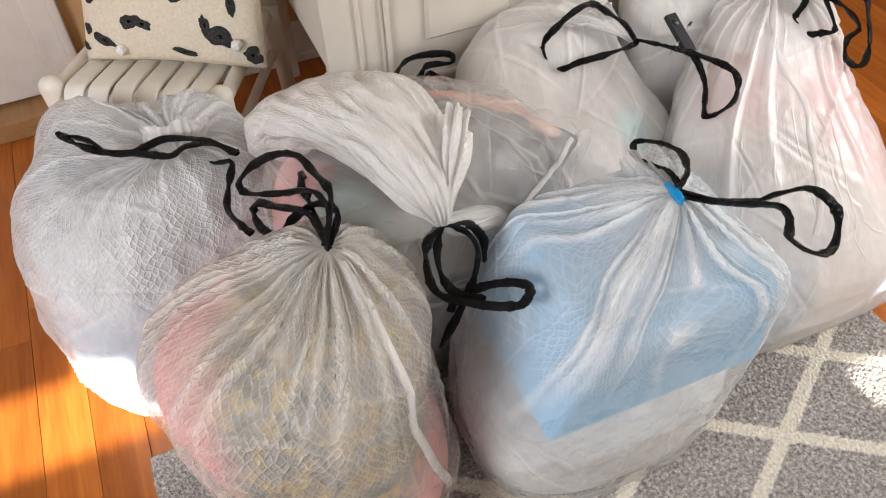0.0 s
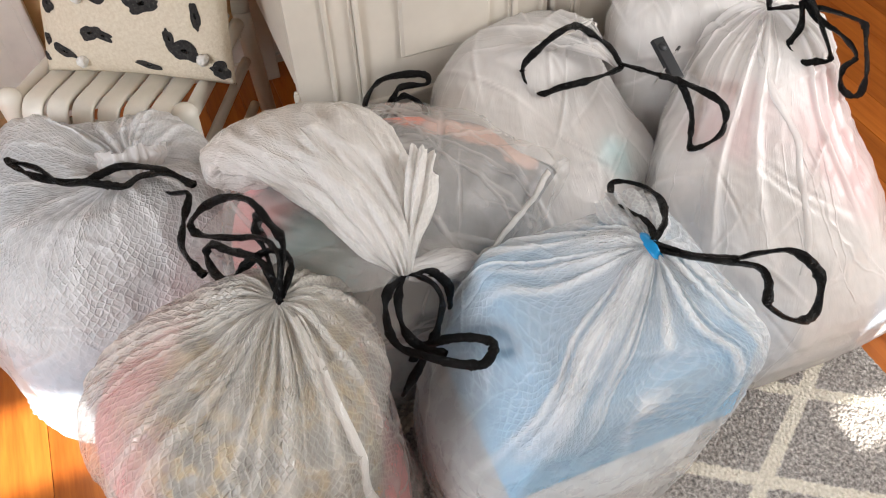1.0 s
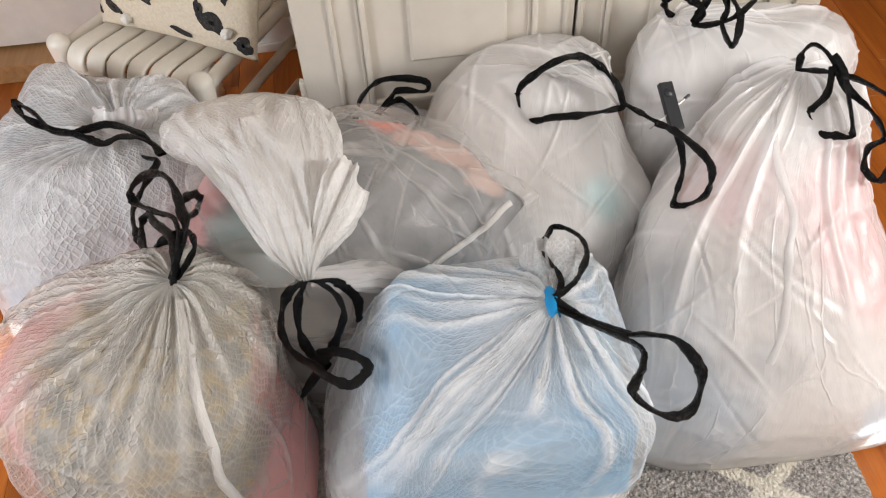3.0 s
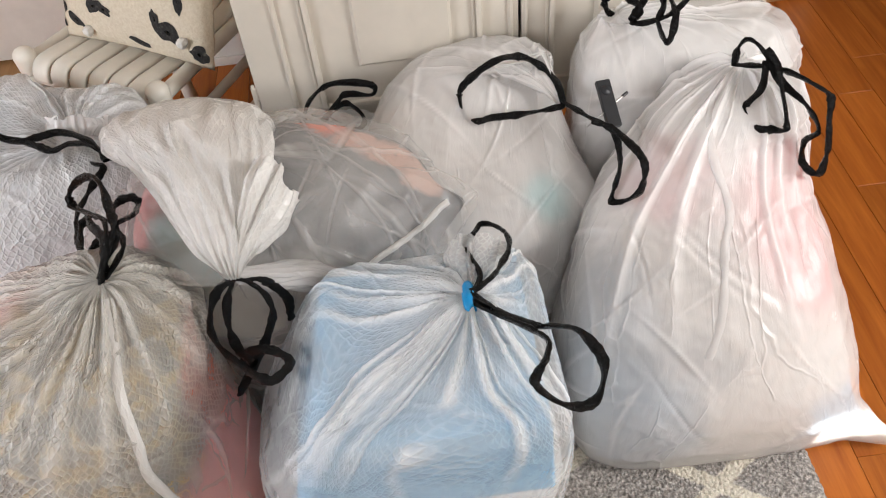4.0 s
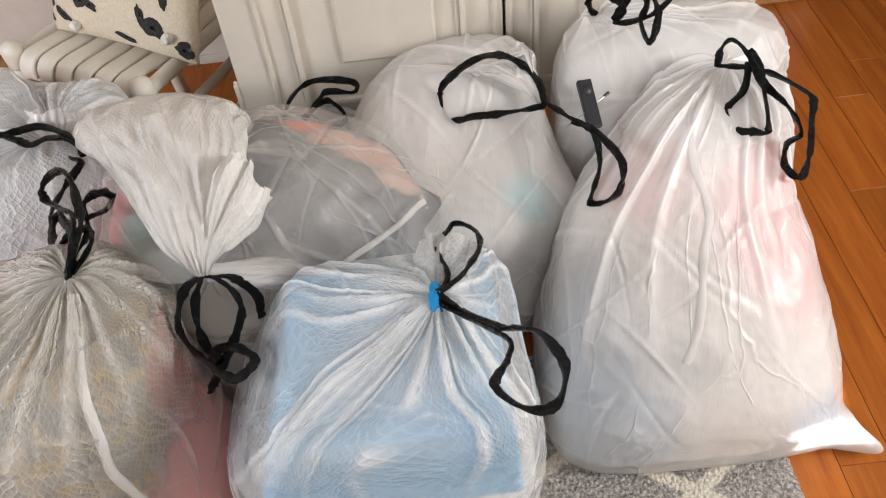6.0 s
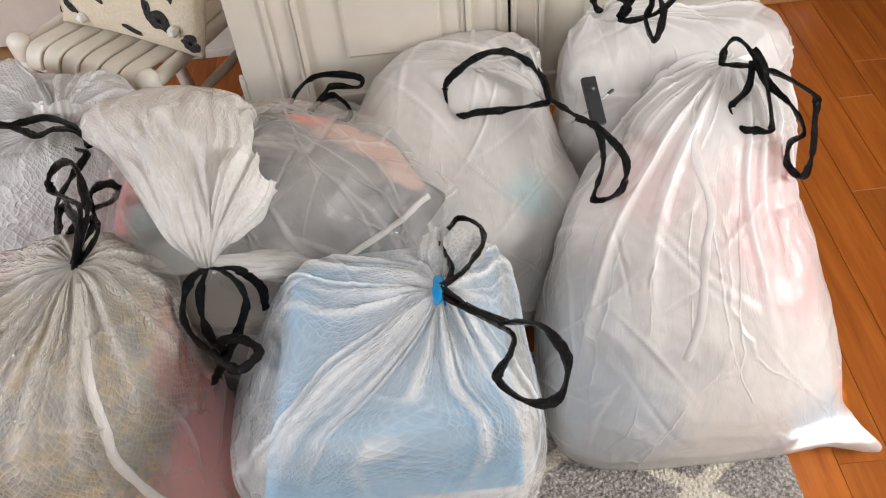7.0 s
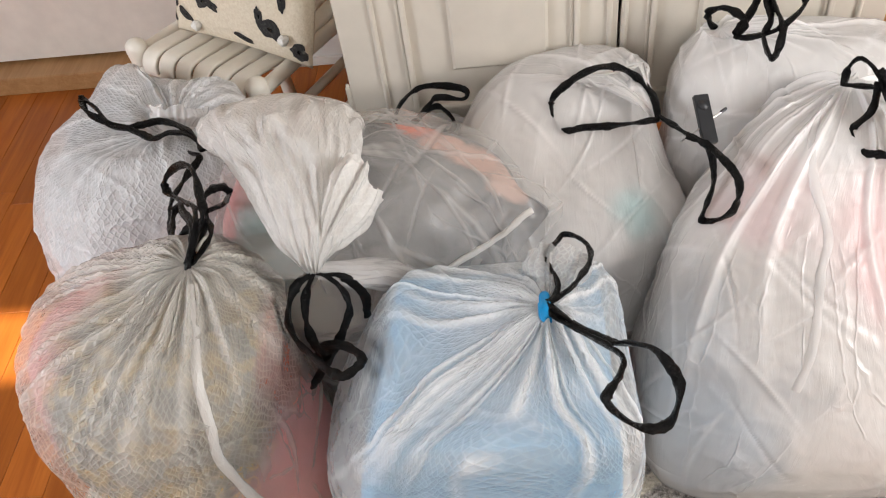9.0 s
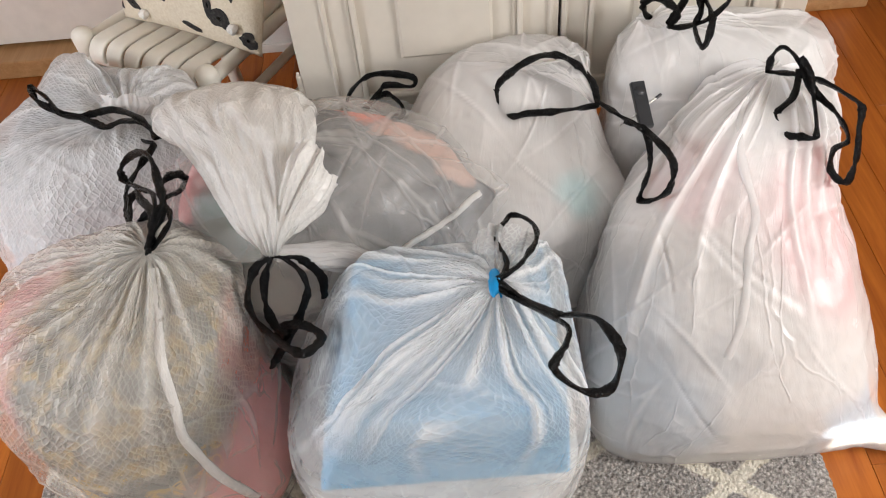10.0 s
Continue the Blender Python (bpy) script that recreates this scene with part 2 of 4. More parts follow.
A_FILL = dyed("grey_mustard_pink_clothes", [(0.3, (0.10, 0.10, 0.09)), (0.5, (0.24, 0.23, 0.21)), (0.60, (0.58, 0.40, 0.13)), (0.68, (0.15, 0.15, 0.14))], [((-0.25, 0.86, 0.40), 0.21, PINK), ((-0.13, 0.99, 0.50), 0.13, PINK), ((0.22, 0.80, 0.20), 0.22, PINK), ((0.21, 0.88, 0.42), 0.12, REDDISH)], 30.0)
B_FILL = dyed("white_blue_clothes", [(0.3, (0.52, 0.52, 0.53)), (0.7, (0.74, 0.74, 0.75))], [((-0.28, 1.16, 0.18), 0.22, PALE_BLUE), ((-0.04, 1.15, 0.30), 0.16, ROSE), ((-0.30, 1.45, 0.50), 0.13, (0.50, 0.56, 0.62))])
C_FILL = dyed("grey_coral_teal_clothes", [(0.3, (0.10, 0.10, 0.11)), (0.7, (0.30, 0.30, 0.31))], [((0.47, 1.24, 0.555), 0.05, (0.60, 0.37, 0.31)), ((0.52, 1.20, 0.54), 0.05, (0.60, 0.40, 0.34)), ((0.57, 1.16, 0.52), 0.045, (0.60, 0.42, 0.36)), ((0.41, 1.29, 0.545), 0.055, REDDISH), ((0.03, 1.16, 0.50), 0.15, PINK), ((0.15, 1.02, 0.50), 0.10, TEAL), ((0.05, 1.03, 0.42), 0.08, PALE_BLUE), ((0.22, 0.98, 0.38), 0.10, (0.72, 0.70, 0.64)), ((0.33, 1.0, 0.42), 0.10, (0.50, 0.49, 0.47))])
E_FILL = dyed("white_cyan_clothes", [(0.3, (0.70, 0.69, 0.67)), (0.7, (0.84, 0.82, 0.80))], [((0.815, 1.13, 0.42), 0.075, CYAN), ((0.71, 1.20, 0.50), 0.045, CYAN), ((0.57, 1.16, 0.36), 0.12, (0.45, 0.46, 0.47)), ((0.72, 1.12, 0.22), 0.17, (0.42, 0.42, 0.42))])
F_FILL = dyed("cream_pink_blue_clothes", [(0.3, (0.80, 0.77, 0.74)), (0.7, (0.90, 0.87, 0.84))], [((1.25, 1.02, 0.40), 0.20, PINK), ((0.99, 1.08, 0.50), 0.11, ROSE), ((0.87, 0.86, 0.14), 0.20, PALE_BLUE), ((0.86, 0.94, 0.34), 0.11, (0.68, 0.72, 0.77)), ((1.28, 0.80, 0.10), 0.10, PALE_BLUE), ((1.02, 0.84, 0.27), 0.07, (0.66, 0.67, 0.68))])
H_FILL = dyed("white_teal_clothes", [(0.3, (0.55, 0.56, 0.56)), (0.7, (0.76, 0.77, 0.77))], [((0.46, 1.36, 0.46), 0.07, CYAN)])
WHITE_CLOTH = cloth("white_cloth", [(0.3, (0.62, 0.61, 0.60)), (0.7, (0.80, 0.79, 0.77))])
BLUE_CARD = cloth("pale_blue_card", [(0.3, (0.17, 0.52, 0.83)), (0.7, (0.26, 0.61, 0.90))], 6.0, 0.6)
BRIGHT_BLUE = plain("bright_blue_plastic", (0.0, 0.27, 0.62), 0.35)
CREAM_FABRIC = cloth("cream_linen", [(0.3, (0.66, 0.57, 0.44)), (0.7, (0.76, 0.68, 0.55))], 160.0)
INK = cloth("black_ink_print", [(0.35, (0.015, 0.014, 0.014)), (0.62, (0.035, 0.033, 0.032)), (0.8, (0.16, 0.145, 0.12))], 150.0)
POM_WOOL = cloth("white_wool", [(0.3, (0.75, 0.73, 0.68)), (0.7, (0.86, 0.84, 0.80))], 200.0)
STEEL = plain("steel", (0.55, 0.54, 0.52), 0.3, 1.0)
BLACK_PLASTIC = plain("black_plastic", (0.02, 0.022, 0.026), 0.42)

# ---- building helpers ----


def part(name, bm, material, parent=None, label="", smooth=True):
    """Links a bmesh as one mesh object."""
    me = bpy.data.meshes.new(name)
    bm.to_mesh(me)
    bm.free()
    if smooth:
        me.polygons.foreach_set("use_smooth", [True] * len(me.polygons))
    me.materials.append(material)
    ob = new(name, me)
    if parent is not None:
        ob.parent = parent
    if label:
        ob["label"] = label
    return ob


def box(x0, x1, y0, y1, z0, z1, bevel=0.0, segs=2):
    bm = bmesh.new()
    bmesh.ops.create_cube(bm, size=1)
    for v in bm.verts:
        v.co = Vector(((x0 + x1) / 2 + v.co.x * (x1 - x0), (y0 + y1) / 2 + v.co.y * (y1 - y0), (z0 + z1) / 2 + v.co.z * (z1 - z0)))
    if bevel:
        bmesh.ops.bevel(bm, geom=bm.edges[:], offset=bevel, segments=segs, affect="EDGES", profile=0.6)
    return bm


def join(*bms):
    out = bmesh.new()
    for b in bms:
        me = bpy.data.meshes.new("join")
        b.to_mesh(me)
        b.free()
        out.from_mesh(me)
        bpy.data.meshes.remove(me)
    return out


def spline(points, n, closed=False):
    """Catmull-Rom points through the given ones."""
    p = np.array(points, float)
    k = len(p)
    ext = np.vstack([2 * p[0] - p[1], p, 2 * p[-1] - p[-2]])
    out = []
    for u in np.linspace(0, k - 1 - 1e-6, n):
        i = int(u)
        f = u - i
        a, b, c, d = ext[i], ext[i + 1], ext[i + 2], ext[i + 3]
        out.append(0.5 * (2 * b + (c - a) * f + (2 * a - 5 * b + 4 * c - d) * f * f + (3 * b - a - 3 * c + d) * f ** 3))
    return np.array(out)


def grid_mesh(P, wrap=True, uv=None, gather=None):
    """A mesh over a grid of places P[v, u]."""
    V, U, _ = P.shape
    me = bpy.data.meshes.new("grid")
    idx = np.arange(V * U).reshape(V, U)
    last = U if wrap else U - 1
    un = (np.arange(last) + 1) % U
    a = idx[:-1, :last].ravel()
    b = idx[:-1][:, un].ravel()
    c = idx[1:][:, un].ravel()
    d = idx[1:, :last].ravel()
    faces = np.stack([a, b, c, d], 1)
    me.from_pydata(P.reshape(-1, 3).tolist(), [], faces.tolist())
    if uv is not None:
        layer = me.uv_layers.new(name="film")
        vi = np.array([l.vertex_index for l in me.loops])
        co = uv.reshape(-1, 2)[vi].copy()
        # the seam's last column runs on past the edge
        if wrap:
            per = 2 * uv[0, -1, 0] - uv[0, -2, 0]
            q = co.reshape(-1, 4, 2)
            seam = (q[:, :, 0].max(1) - q[:, :, 0].min(1)) > per / 2
            s = q[seam]
            s[:, :, 0] = np.where(s[:, :, 0] < per / 2, s[:, :, 0] + per, s[:, :, 0])
            q[seam] = s
            co = q.reshape(-1, 2)
        layer.data.foreach_set("uv", co.ravel())
    if gather is not None:
        me.attributes.new("gather", "FLOAT", "POINT").data.foreach_set("value", gather.ravel().astype(float))
    me.polygons.foreach_set("use_smooth", [True] * len(me.polygons))
    return me


def mesh_part(name, me, material, parent=None, label=""):
    me.name = name
    me.materials.append(material)
    ob = new(name, me)
    if parent is not None:
        ob.parent = parent
    if label:
        ob["label"] = label
    return ob


def tube(points, radius, n=60, sides=8, flat=0.55, crinkle=0.25, seed=0, taper=0.0):
    """A crumpled, twisted strip of film drawn together like a cord."""
    c = spline(points, n)
    t = np.gradient(c, axis=0)
    t /= np.linalg.norm(t, axis=1)[:, None] + 1e-9
    up = np.array([0.13, 0.31, 0.94])
    P = np.zeros((n, sides, 3))
    for i in range(n):
        s = np.cross(t[i], up)
        s /= np.linalg.norm(s) + 1e-9
        w = np.cross(s, t[i])
        tw = 2.2 * noise.noise(Vector((i * 0.06, seed * 3.7, 0.0))) + i * 0.03
        r = radius * (1 + 0.22 * noise.noise(Vector((i * 0.22, seed * 1.9, 5.0)))) * (1 - taper * abs(2 * i / (n - 1) - 1) ** 6)
        for k in range(sides):
            a = 2 * math.pi * k / sides
            rr = r * (1 + crinkle * noise.noise(Vector((i * 0.55, k * 1.3, seed * 2.3))))
            x, y = rr * math.cos(a), rr * flat * math.sin(a)
            x, y = x * math.cos(tw) - y * math.sin(tw), x * math.sin(tw) + y * math.cos(tw)
            P[i, k] = c[i] + s * x + w * y
    return grid_mesh(P)


def rod(a, b, r0, r1, sides=16, dome=False, rings=10):
    """A round bar from a to b, with a bulge of its own radius profile and, if wanted, a domed end."""
    a, b = Vector(a), Vector(b)
    d = (b - a).normalized()
    s = d.orthogonal().normalized()
    w = d.cross(s)
    bm = bmesh.new()
    prof = [(i / rings, r0 + (r1 - r0) * i / rings) for i in range(rings + 1)]
    ln = (b - a).length
    if dome:
        prof += [(1 + r1 * math.sin(q) / ln * 0.8, r1 * math.cos(q)) for q in (0.4, 0.8, 1.15, 1.45)]
    loops = []
    for f, r in prof:
        c = a + d * ln * f
        loops.append([bm.verts.new(c + (s * math.cos(2 * math.pi * k / sides) + w * math.sin(2 * math.pi * k / sides)) * r) for k in range(sides)])
    for p, q in zip(loops, loops[1:]):
        for k in range(sides):
            bm.faces.new((p[k], p[(k + 1) % sides], q[(k + 1) % sides], q[k]))
    bm.faces.new(loops[0][::-1])
    bm.faces.new(loops[-1])
    return bm


def empty(name, x=0, y=0, z=0, rz=0):
    ob = new(name)
    ob.matrix_basis = pose(x, y, z, 0, 0, rz)
    return ob


# ---- bags: surfaces of revolution-like rings drawn in to a tie ----


def hermite(K, s, q):
    """Smooth rows of K, given at s, taken at q (monotone slopes, no overshoot)."""
    d = np.diff(K, axis=0) / np.diff(s)[:, None]
    m = np.zeros_like(K)
    m[0], m[-1] = d[0], d[-1]
    for i in range(1, len(K) - 1):
        same = d[i - 1] * d[i] > 0
        h = 2 * d[i - 1] * d[i] / np.where(same, d[i - 1] + d[i], 1)
        m[i] = np.where(same, h, 0)
    out = np.zeros((len(q), K.shape[1]))
    for j, u in enumerate(q):
        i = min(np.searchsorted(s, u, "right") - 1, len(s) - 2)
        h = s[i + 1] - s[i]
        f = (u - s[i]) / h
        out[j] = (2 * f ** 3 - 3 * f * f + 1) * K[i] + (f ** 3 - 2 * f * f + f) * h * m[i] + (3 * f * f - 2 * f ** 3) * K[i + 1] + (f ** 3 - f * f) * h * m[i + 1]
    return out


class Bag:
    """The outer surface of a filled bag from rings (height, centre, half widths to the left, right, front and back, squareness)."""

    def __init__(self, rings, seed, U=380, V=270, lumps=0.010, folds=0.005, pleat=0.006, reach=0.2, ears=(), count=26, creases=40):
        K = np.array(rings, float)
        first = K[0].copy()
        first[3:7] *= 0.05
        first[0] = 0.003
        K = np.vstack([first, K])
        rad = K[:, 3:7].mean(1)
        step = np.sqrt(np.diff(K[:, 0]) ** 2 + np.diff(rad) ** 2 + 0.5 * np.diff(K[:, 1]) ** 2 + 0.5 * np.diff(K[:, 2]) ** 2) + 1e-5
        s = np.r_[0, np.cumsum(step)]
        q = np.linspace(0, s[-1], V)
        R = hermite(K, s, q)
        th = np.linspace(0, 2 * math.pi, U, endpoint=False)
        c, sn = np.cos(th), np.sin(th)
        P = np.zeros((V, U, 3))
        for j in range(V):
            z, cx, cy, l, r, f, b, n = R[j]
            ux = np.sign(c) * np.abs(c) ** (2 / n)
            uy = np.sign(sn) * np.abs(sn) ** (2 / n)
            P[j, :, 0] = cx + np.where(c < 0, l, r) * ux
            P[j, :, 1] = cy + np.where(sn < 0, f, b) * uy
            P[j, :, 2] = z
        for ang, wid, amp, z0, zw in ears:
            g = np.exp(-(((th - radians(ang) + math.pi) % (2 * math.pi) - math.pi) / radians(wid)) ** 2)
            k = np.exp(-((R[:, 0] - z0) / zw) ** 2) * (R[:, 3:7].mean(1) > 0.08)
            P[:, :, 0] += amp * k[:, None] * (g * math.cos(radians(ang)))[None]
            P[:, :, 1] += amp * k[:, None] * (g * math.sin(radians(ang)))[None]
        self.base, self.q, self.th, self.length, self.seed = P, q, th, s[-1], seed
        self.mean = R[:, 3:7].mean(1)
        N = self.normals(P)
        self.N = N
        # pleats: ridges that run out from the tie, each with its own length, width and slight bend
        away = s[-1] - q
        span = np.linalg.norm(np.roll(P, -1, 1) - np.roll(P, 1, 1), axis=2) / (4 * math.pi / U)
        rng = np.random.RandomState(seed * 7 + 1)
        D = np.zeros((V, U))
        G = np.zeros((V, U))
        for k in range(count):
            a = 2 * math.pi * (k + rng.uniform(-0.42, 0.42)) / count
            ln = reach * rng.uniform(0.35, 1.15)
            wide = rng.uniform(0.004, 0.017) if k % 3 else rng.uniform(0.012, 0.024)
            bend = rng.uniform(-0.5, 0.5)
            sway = 0.002 * np.sin(away / rng.uniform(0.012, 0.03) + k)
            off = (th[None, :] - a - bend * away[:, None] + math.pi) % (2 * math.pi) - math.pi
            d = np.abs(off * span + sway[:, None] * (away / reach)[:, None])
            w = wide * (0.35 + 0.9 * np.clip(away / ln, 0, 1))
            ridge = np.clip(1 - d / w[:, None], 0, 1)
            env = np.clip(1 - away / ln, 0, 1) ** 0.7 * np.clip(away / 0.03, 0.12, 1)
            D += ridge ** 1.3 * env[:, None] * pleat * rng.uniform(0.5, 1.3) * (0.5 + wide / 0.016)
            G = np.maximum(G, np.clip(ridge * 1.25, 0, 1) * np.clip(1.15 - away / ln, 0, 1)[:, None])
        # creases: short straight ridges where the film is pulled taut
        for k in range(creases):
            j0, i0 = int(V * rng.uniform(0.3, 0.93)), rng.randint(U)
            n = np.cross(N[j0, i0], rng.normal(size=3))
            n /= np.linalg.norm(n) + 1e-9
            along = np.cross(N[j0, i0], n)
            rel = P - P[j0, i0]
            d = rel @ n + rng.uniform(-1.5, 1.5) * (rel @ along) ** 2
            w = rng.uniform(0.004, 0.011)
            fall = np.exp(-(rel ** 2).sum(2) / rng.uniform(0.04, 0.13) ** 2)
            ridge = np.clip(1 - np.abs(d) / w, 0, 1) ** 1.4 * fall
            D += ridge * rng.choice((0.005, 0.004, -0.004)) * np.clip(away / 0.06, 0, 1)[:, None]
            G = np.maximum(G, ridge * 0.35)
        tight = 0.6 * np.exp(-(away / (0.3 * reach)) ** 2)
        self.gather = np.clip(np.maximum(G, tight[:, None]), 0, 1)
        o = seed * 11.3
        for j in range(V):
            low = min(1.0, P[j, 0, 2] / 0.05)
            fade = min(1.0, self.mean[j] / 0.06) * low
            if fade < 0.02:
                continue
            for i in range(U):
                p = P[j, i]
                v = Vector(p)
                lump = noise.noise(v * 7.0 + Vector((o, 0, 0))) * lumps * 1.6
                rid = (0.5 - abs(noise.noise(v * 13.0 + Vector((0, o, 0))))) * folds * 1.5
                fin = (0.4 - abs(noise.noise(Vector((p[0] * 38, p[1] * 38, p[2] * 22 + o))))) * folds * 0.6
                D[j, i] += (lump + rid + fin) * fade
        self.P = P + N * D[..., None]
        self.P[..., 2] = np.maximum(self.P[..., 2], 0.002)
        self.P[-1] = self.P[-1].mean(0)
        self.NP = self.normals(self.P)
        arc = np.linalg.norm(np.roll(P, -1, 1) - P, axis=2)[V // 2]
        u = np.r_[0, np.cumsum(arc)[:-1]] / arc.sum() * 1.2
        self.uv = np.stack(np.broadcast_arrays(u[None, :], away[:, None]), -1).copy()

    def normals(self, P):
        du = np.roll(P, -1, 1) - np.roll(P, 1, 1)
        dv = np.gradient(P, axis=0)
        N = np.cross(du, dv)
        N /= np.linalg.norm(N, axis=2)[..., None] + 1e-12
        return N

    def shell(self, material, parent, label=""):
        return mesh_part("film", grid_mesh(self.P, True, self.uv, self.gather), material, parent, label)

    def filling(self, name, material, parent, label="", inset=0.012, top=0.88):
        j = int(len(self.q) * top)
        # the contents follow the bag's plain form, with soft lumps of their own
        lump = np.array([[noise.noise(Vector(p) * 9.0 + Vector((3.1, self.seed, 0.0))) for p in row] for row in self.base[4:j:3, ::3]])
        P = self.base[4:j:3, ::3] - self.N[4:j:3, ::3] * (inset + 0.004 - 0.007 * lump[..., None])
        P = np.concatenate([P, P[-1:] * 0 + P[-1].mean(0)], 0)
        P[..., 2] = np.maximum(P[..., 2], 0.004)
        return mesh_part(name, grid_mesh(P), material, parent, label)

    def near(self, *points):
        """The surface's own angle and fraction of the way up, nearest to each place."""
        V, U, _ = self.P.shape
        out = []
        for p in points:
            k = int(np.argmin(((self.P - np.array(p)) ** 2).sum(2)))
            out.append((k % U / U * 360, k // U / (V - 1)))
        return out

    def band(self, name, material, parent, way, width, label="", lift=0.0015):
        """A strip of doubled film along the surface: way holds (angle, fraction of the way up)."""
        V, U, _ = self.P.shape
        w = spline([(a, h, 0) for a, h in way], 70)
        C, N = [], []
        for a, h, _ in w:
            u, v = (a / 360 * U) % U, h * (V - 1)
            i, j = int(u), int(min(v, V - 2))
            f, g = u - i, v - j
            i2 = (i + 1) % U
            C.append((self.P[j, i] * (1 - f) + self.P[j, i2] * f) * (1 - g) + (self.P[j + 1, i] * (1 - f) + self.P[j + 1, i2] * f) * g)
            N.append(self.NP[j, i])
        C, N = np.array(C), np.array(N)
        for _ in range(3):
            C[1:-1] = (C[:-2] + 2 * C[1:-1] + C[2:]) / 4
            N[1:-1] = (N[:-2] + 2 * N[1:-1] + N[2:]) / 4
        T = np.gradient(C, axis=0)
        T /= np.linalg.norm(T, axis=1)[:, None] + 1e-9
        S = np.cross(T, N)
        wv = np.array([1 + 0.25 * noise.noise(Vector((k * 0.2, self.seed, 0))) for k in range(70)])[:, None] * width / 2
        C = C + N * lift
        P = np.stack([C - S * wv - N * 0.003, C - S * wv * 0.85, C + N * 0.0006, C + S * wv * 0.85, C + S * wv - N * 0.003, C - N * 0.004], 1)
        uv = np.stack(np.broadcast_arrays(np.arange(6)[None] * 0.01, np.arange(70)[:, None] * 0.004), -1).copy()
        return mesh_part(name, grid_mesh(P, True, uv), material, parent, label)


def loops_of(parent, *paths, r=0.0072, seed=0, jig=1.0, dx=0.0):
    for i, p in enumerate(paths):
        way = [(x + dx + 0.004 * jig * math.sin(k * 1.7 + i), y + 0.012 * jig * math.sin(k * 0.9 + 2 * i), z + 0.004 * jig * math.cos(k * 1.3 + i)) for k, (x, y, z) in enumerate(p)]
        mesh_part("drawstring", tube(way, r, 14 * len(p), 8, 0.5, 0.2, seed + i), BLACK_FILM, parent, "black plastic drawstring loop")


# ---- room ----
X0, X1, Y0, Y1, HIGH = -2.1, 3.0, -1.7, 2.33, 2.5


def wall_with_holes(name, horizontal, at, lo, hi, holes, material, label, thick=0.12, out=1):
    """A wall along x (or y) with rectangular openings (from, to, sill, head)."""
    cuts = sorted({lo, hi, *[h[0] for h in holes], *[h[1] for h in holes]})
    bms = []
    for a, b in zip(cuts, cuts[1:]):
        mid = (a + b) / 2
        spans, z = [], 0.0
        for h in sorted([h for h in holes if h[0] < mid < h[1]], key=lambda h: h[2]):
            spans.append((z, h[2]))
            z = h[3]
        spans.append((z, HIGH))
        for z0, z1 in spans:
            if z1 - z0 < 0.01:
                continue
            near, far = sorted((at, at + out * thick))
            bms.append(box(a, b, near, far, z0, z1) if horizontal else box(near, far, a, b, z0, z1))
    ob = part(name, join(*bms), material, smooth=False)
    return tagged(ob, label, "wall", kind="structure")


ground_slab = part("floor", box(X0, X1, Y0, Y1 + 1.4, -0.06, -0.012), FLOOR_WOOD, smooth=False)
tagged(ground_slab, "orange-brown strip hardwood floor with a satin varnish", "floor", kind="structure")
tagged(part("ceiling", box(X0 - 0.12, X1 + 0.12, Y0 - 0.12, Y1 + 1.5, HIGH, HIGH + 0.08), CEILING_PAINT, smooth=False), "plain white painted ceiling", "ceiling", kind="structure")
wall_with_holes("wall_north", True, Y1, X0, 1.80, [(-1.2, -0.345, 0.0, 2.05)], TAN_WALL, "tan painted wall behind the chair")
wall_with_holes("wall_north_passage", True, Y1 + 1.3, X0, X1, [], PALE_WALL, "pale wall beyond the doorway")
# added openings, out of view: the slots land sun on floor, rug and bags
wall_with_holes("wall_south", True, Y0, X0, X1, [(-1.7, -0.25, 1.45, 1.612), (-0.45, -0.29, 1.612, 1.76), (1.07, 1.235, 1.17, 1.275), (1.235, 1.40, 1.32, 1.42), (-0.1, 1.0, 1.55, 2.3)], PALE_WALL, "pale wall out of view with openings added to shape the light", out=-1)
# the two side openings are added to go with the fill lamps
wall_with_holes("wall_west", False, X0, Y0, Y1 + 1.4, [(-0.55, 0.75, 0.9, 2.2)], PALE_WALL, "pale wall out of view with an opening added for the fill lamp", out=-1)
wall_with_holes("wall_east", False, X1, Y0, Y1 + 1.4, [(-0.55, 0.75, 0.9, 2.2)], PALE_WALL, "pale wall out of view with an opening added for the fill lamp", out=1)

# unseen slab added outside so no sun enters by the middle opening
tagged(part("awning", box(-0.18, 1.04, -4.0, -1.82, 2.44, 2.52, 0.01), PALE_WALL, smooth=False), "pale slab out of view, added to block sun at the middle opening", "awning", kind="structure")

# white door in the tan wall, with its casing, and the wooden sill under it
door = empty("door_1", -0.77, Y1, 0)
tagged(door, "white painted flush door, closed, over a wooden sill", "door", kind="structure")
part("door_leaf", box(-0.425, 0.425, 0.035, 0.075, 0.075, 2.04, 0.003), WHITE_PAINT, door, smooth=False)
part("casing", box(0.412, 0.475, -0.022, 0.0, 0.0, 2.11, 0.004), WHITE_PAINT, door, smooth=False)
part("casing", box(-0.475, -0.412, -0.022, 0.0, 0.0, 2.11, 0.004), WHITE_PAINT, door, smooth=False)
part("casing_bead", box(0.475, 0.50, -0.034, 0.0, 0.0, 2.13, 0.006), WHITE_PAINT, door, smooth=False)
part("door_sill", box(-0.412, 0.412, -0.05, 0.11, 0.0, 0.062, 0.006), SILL_WOOD, door, "worn light wooden door sill", smooth=False)
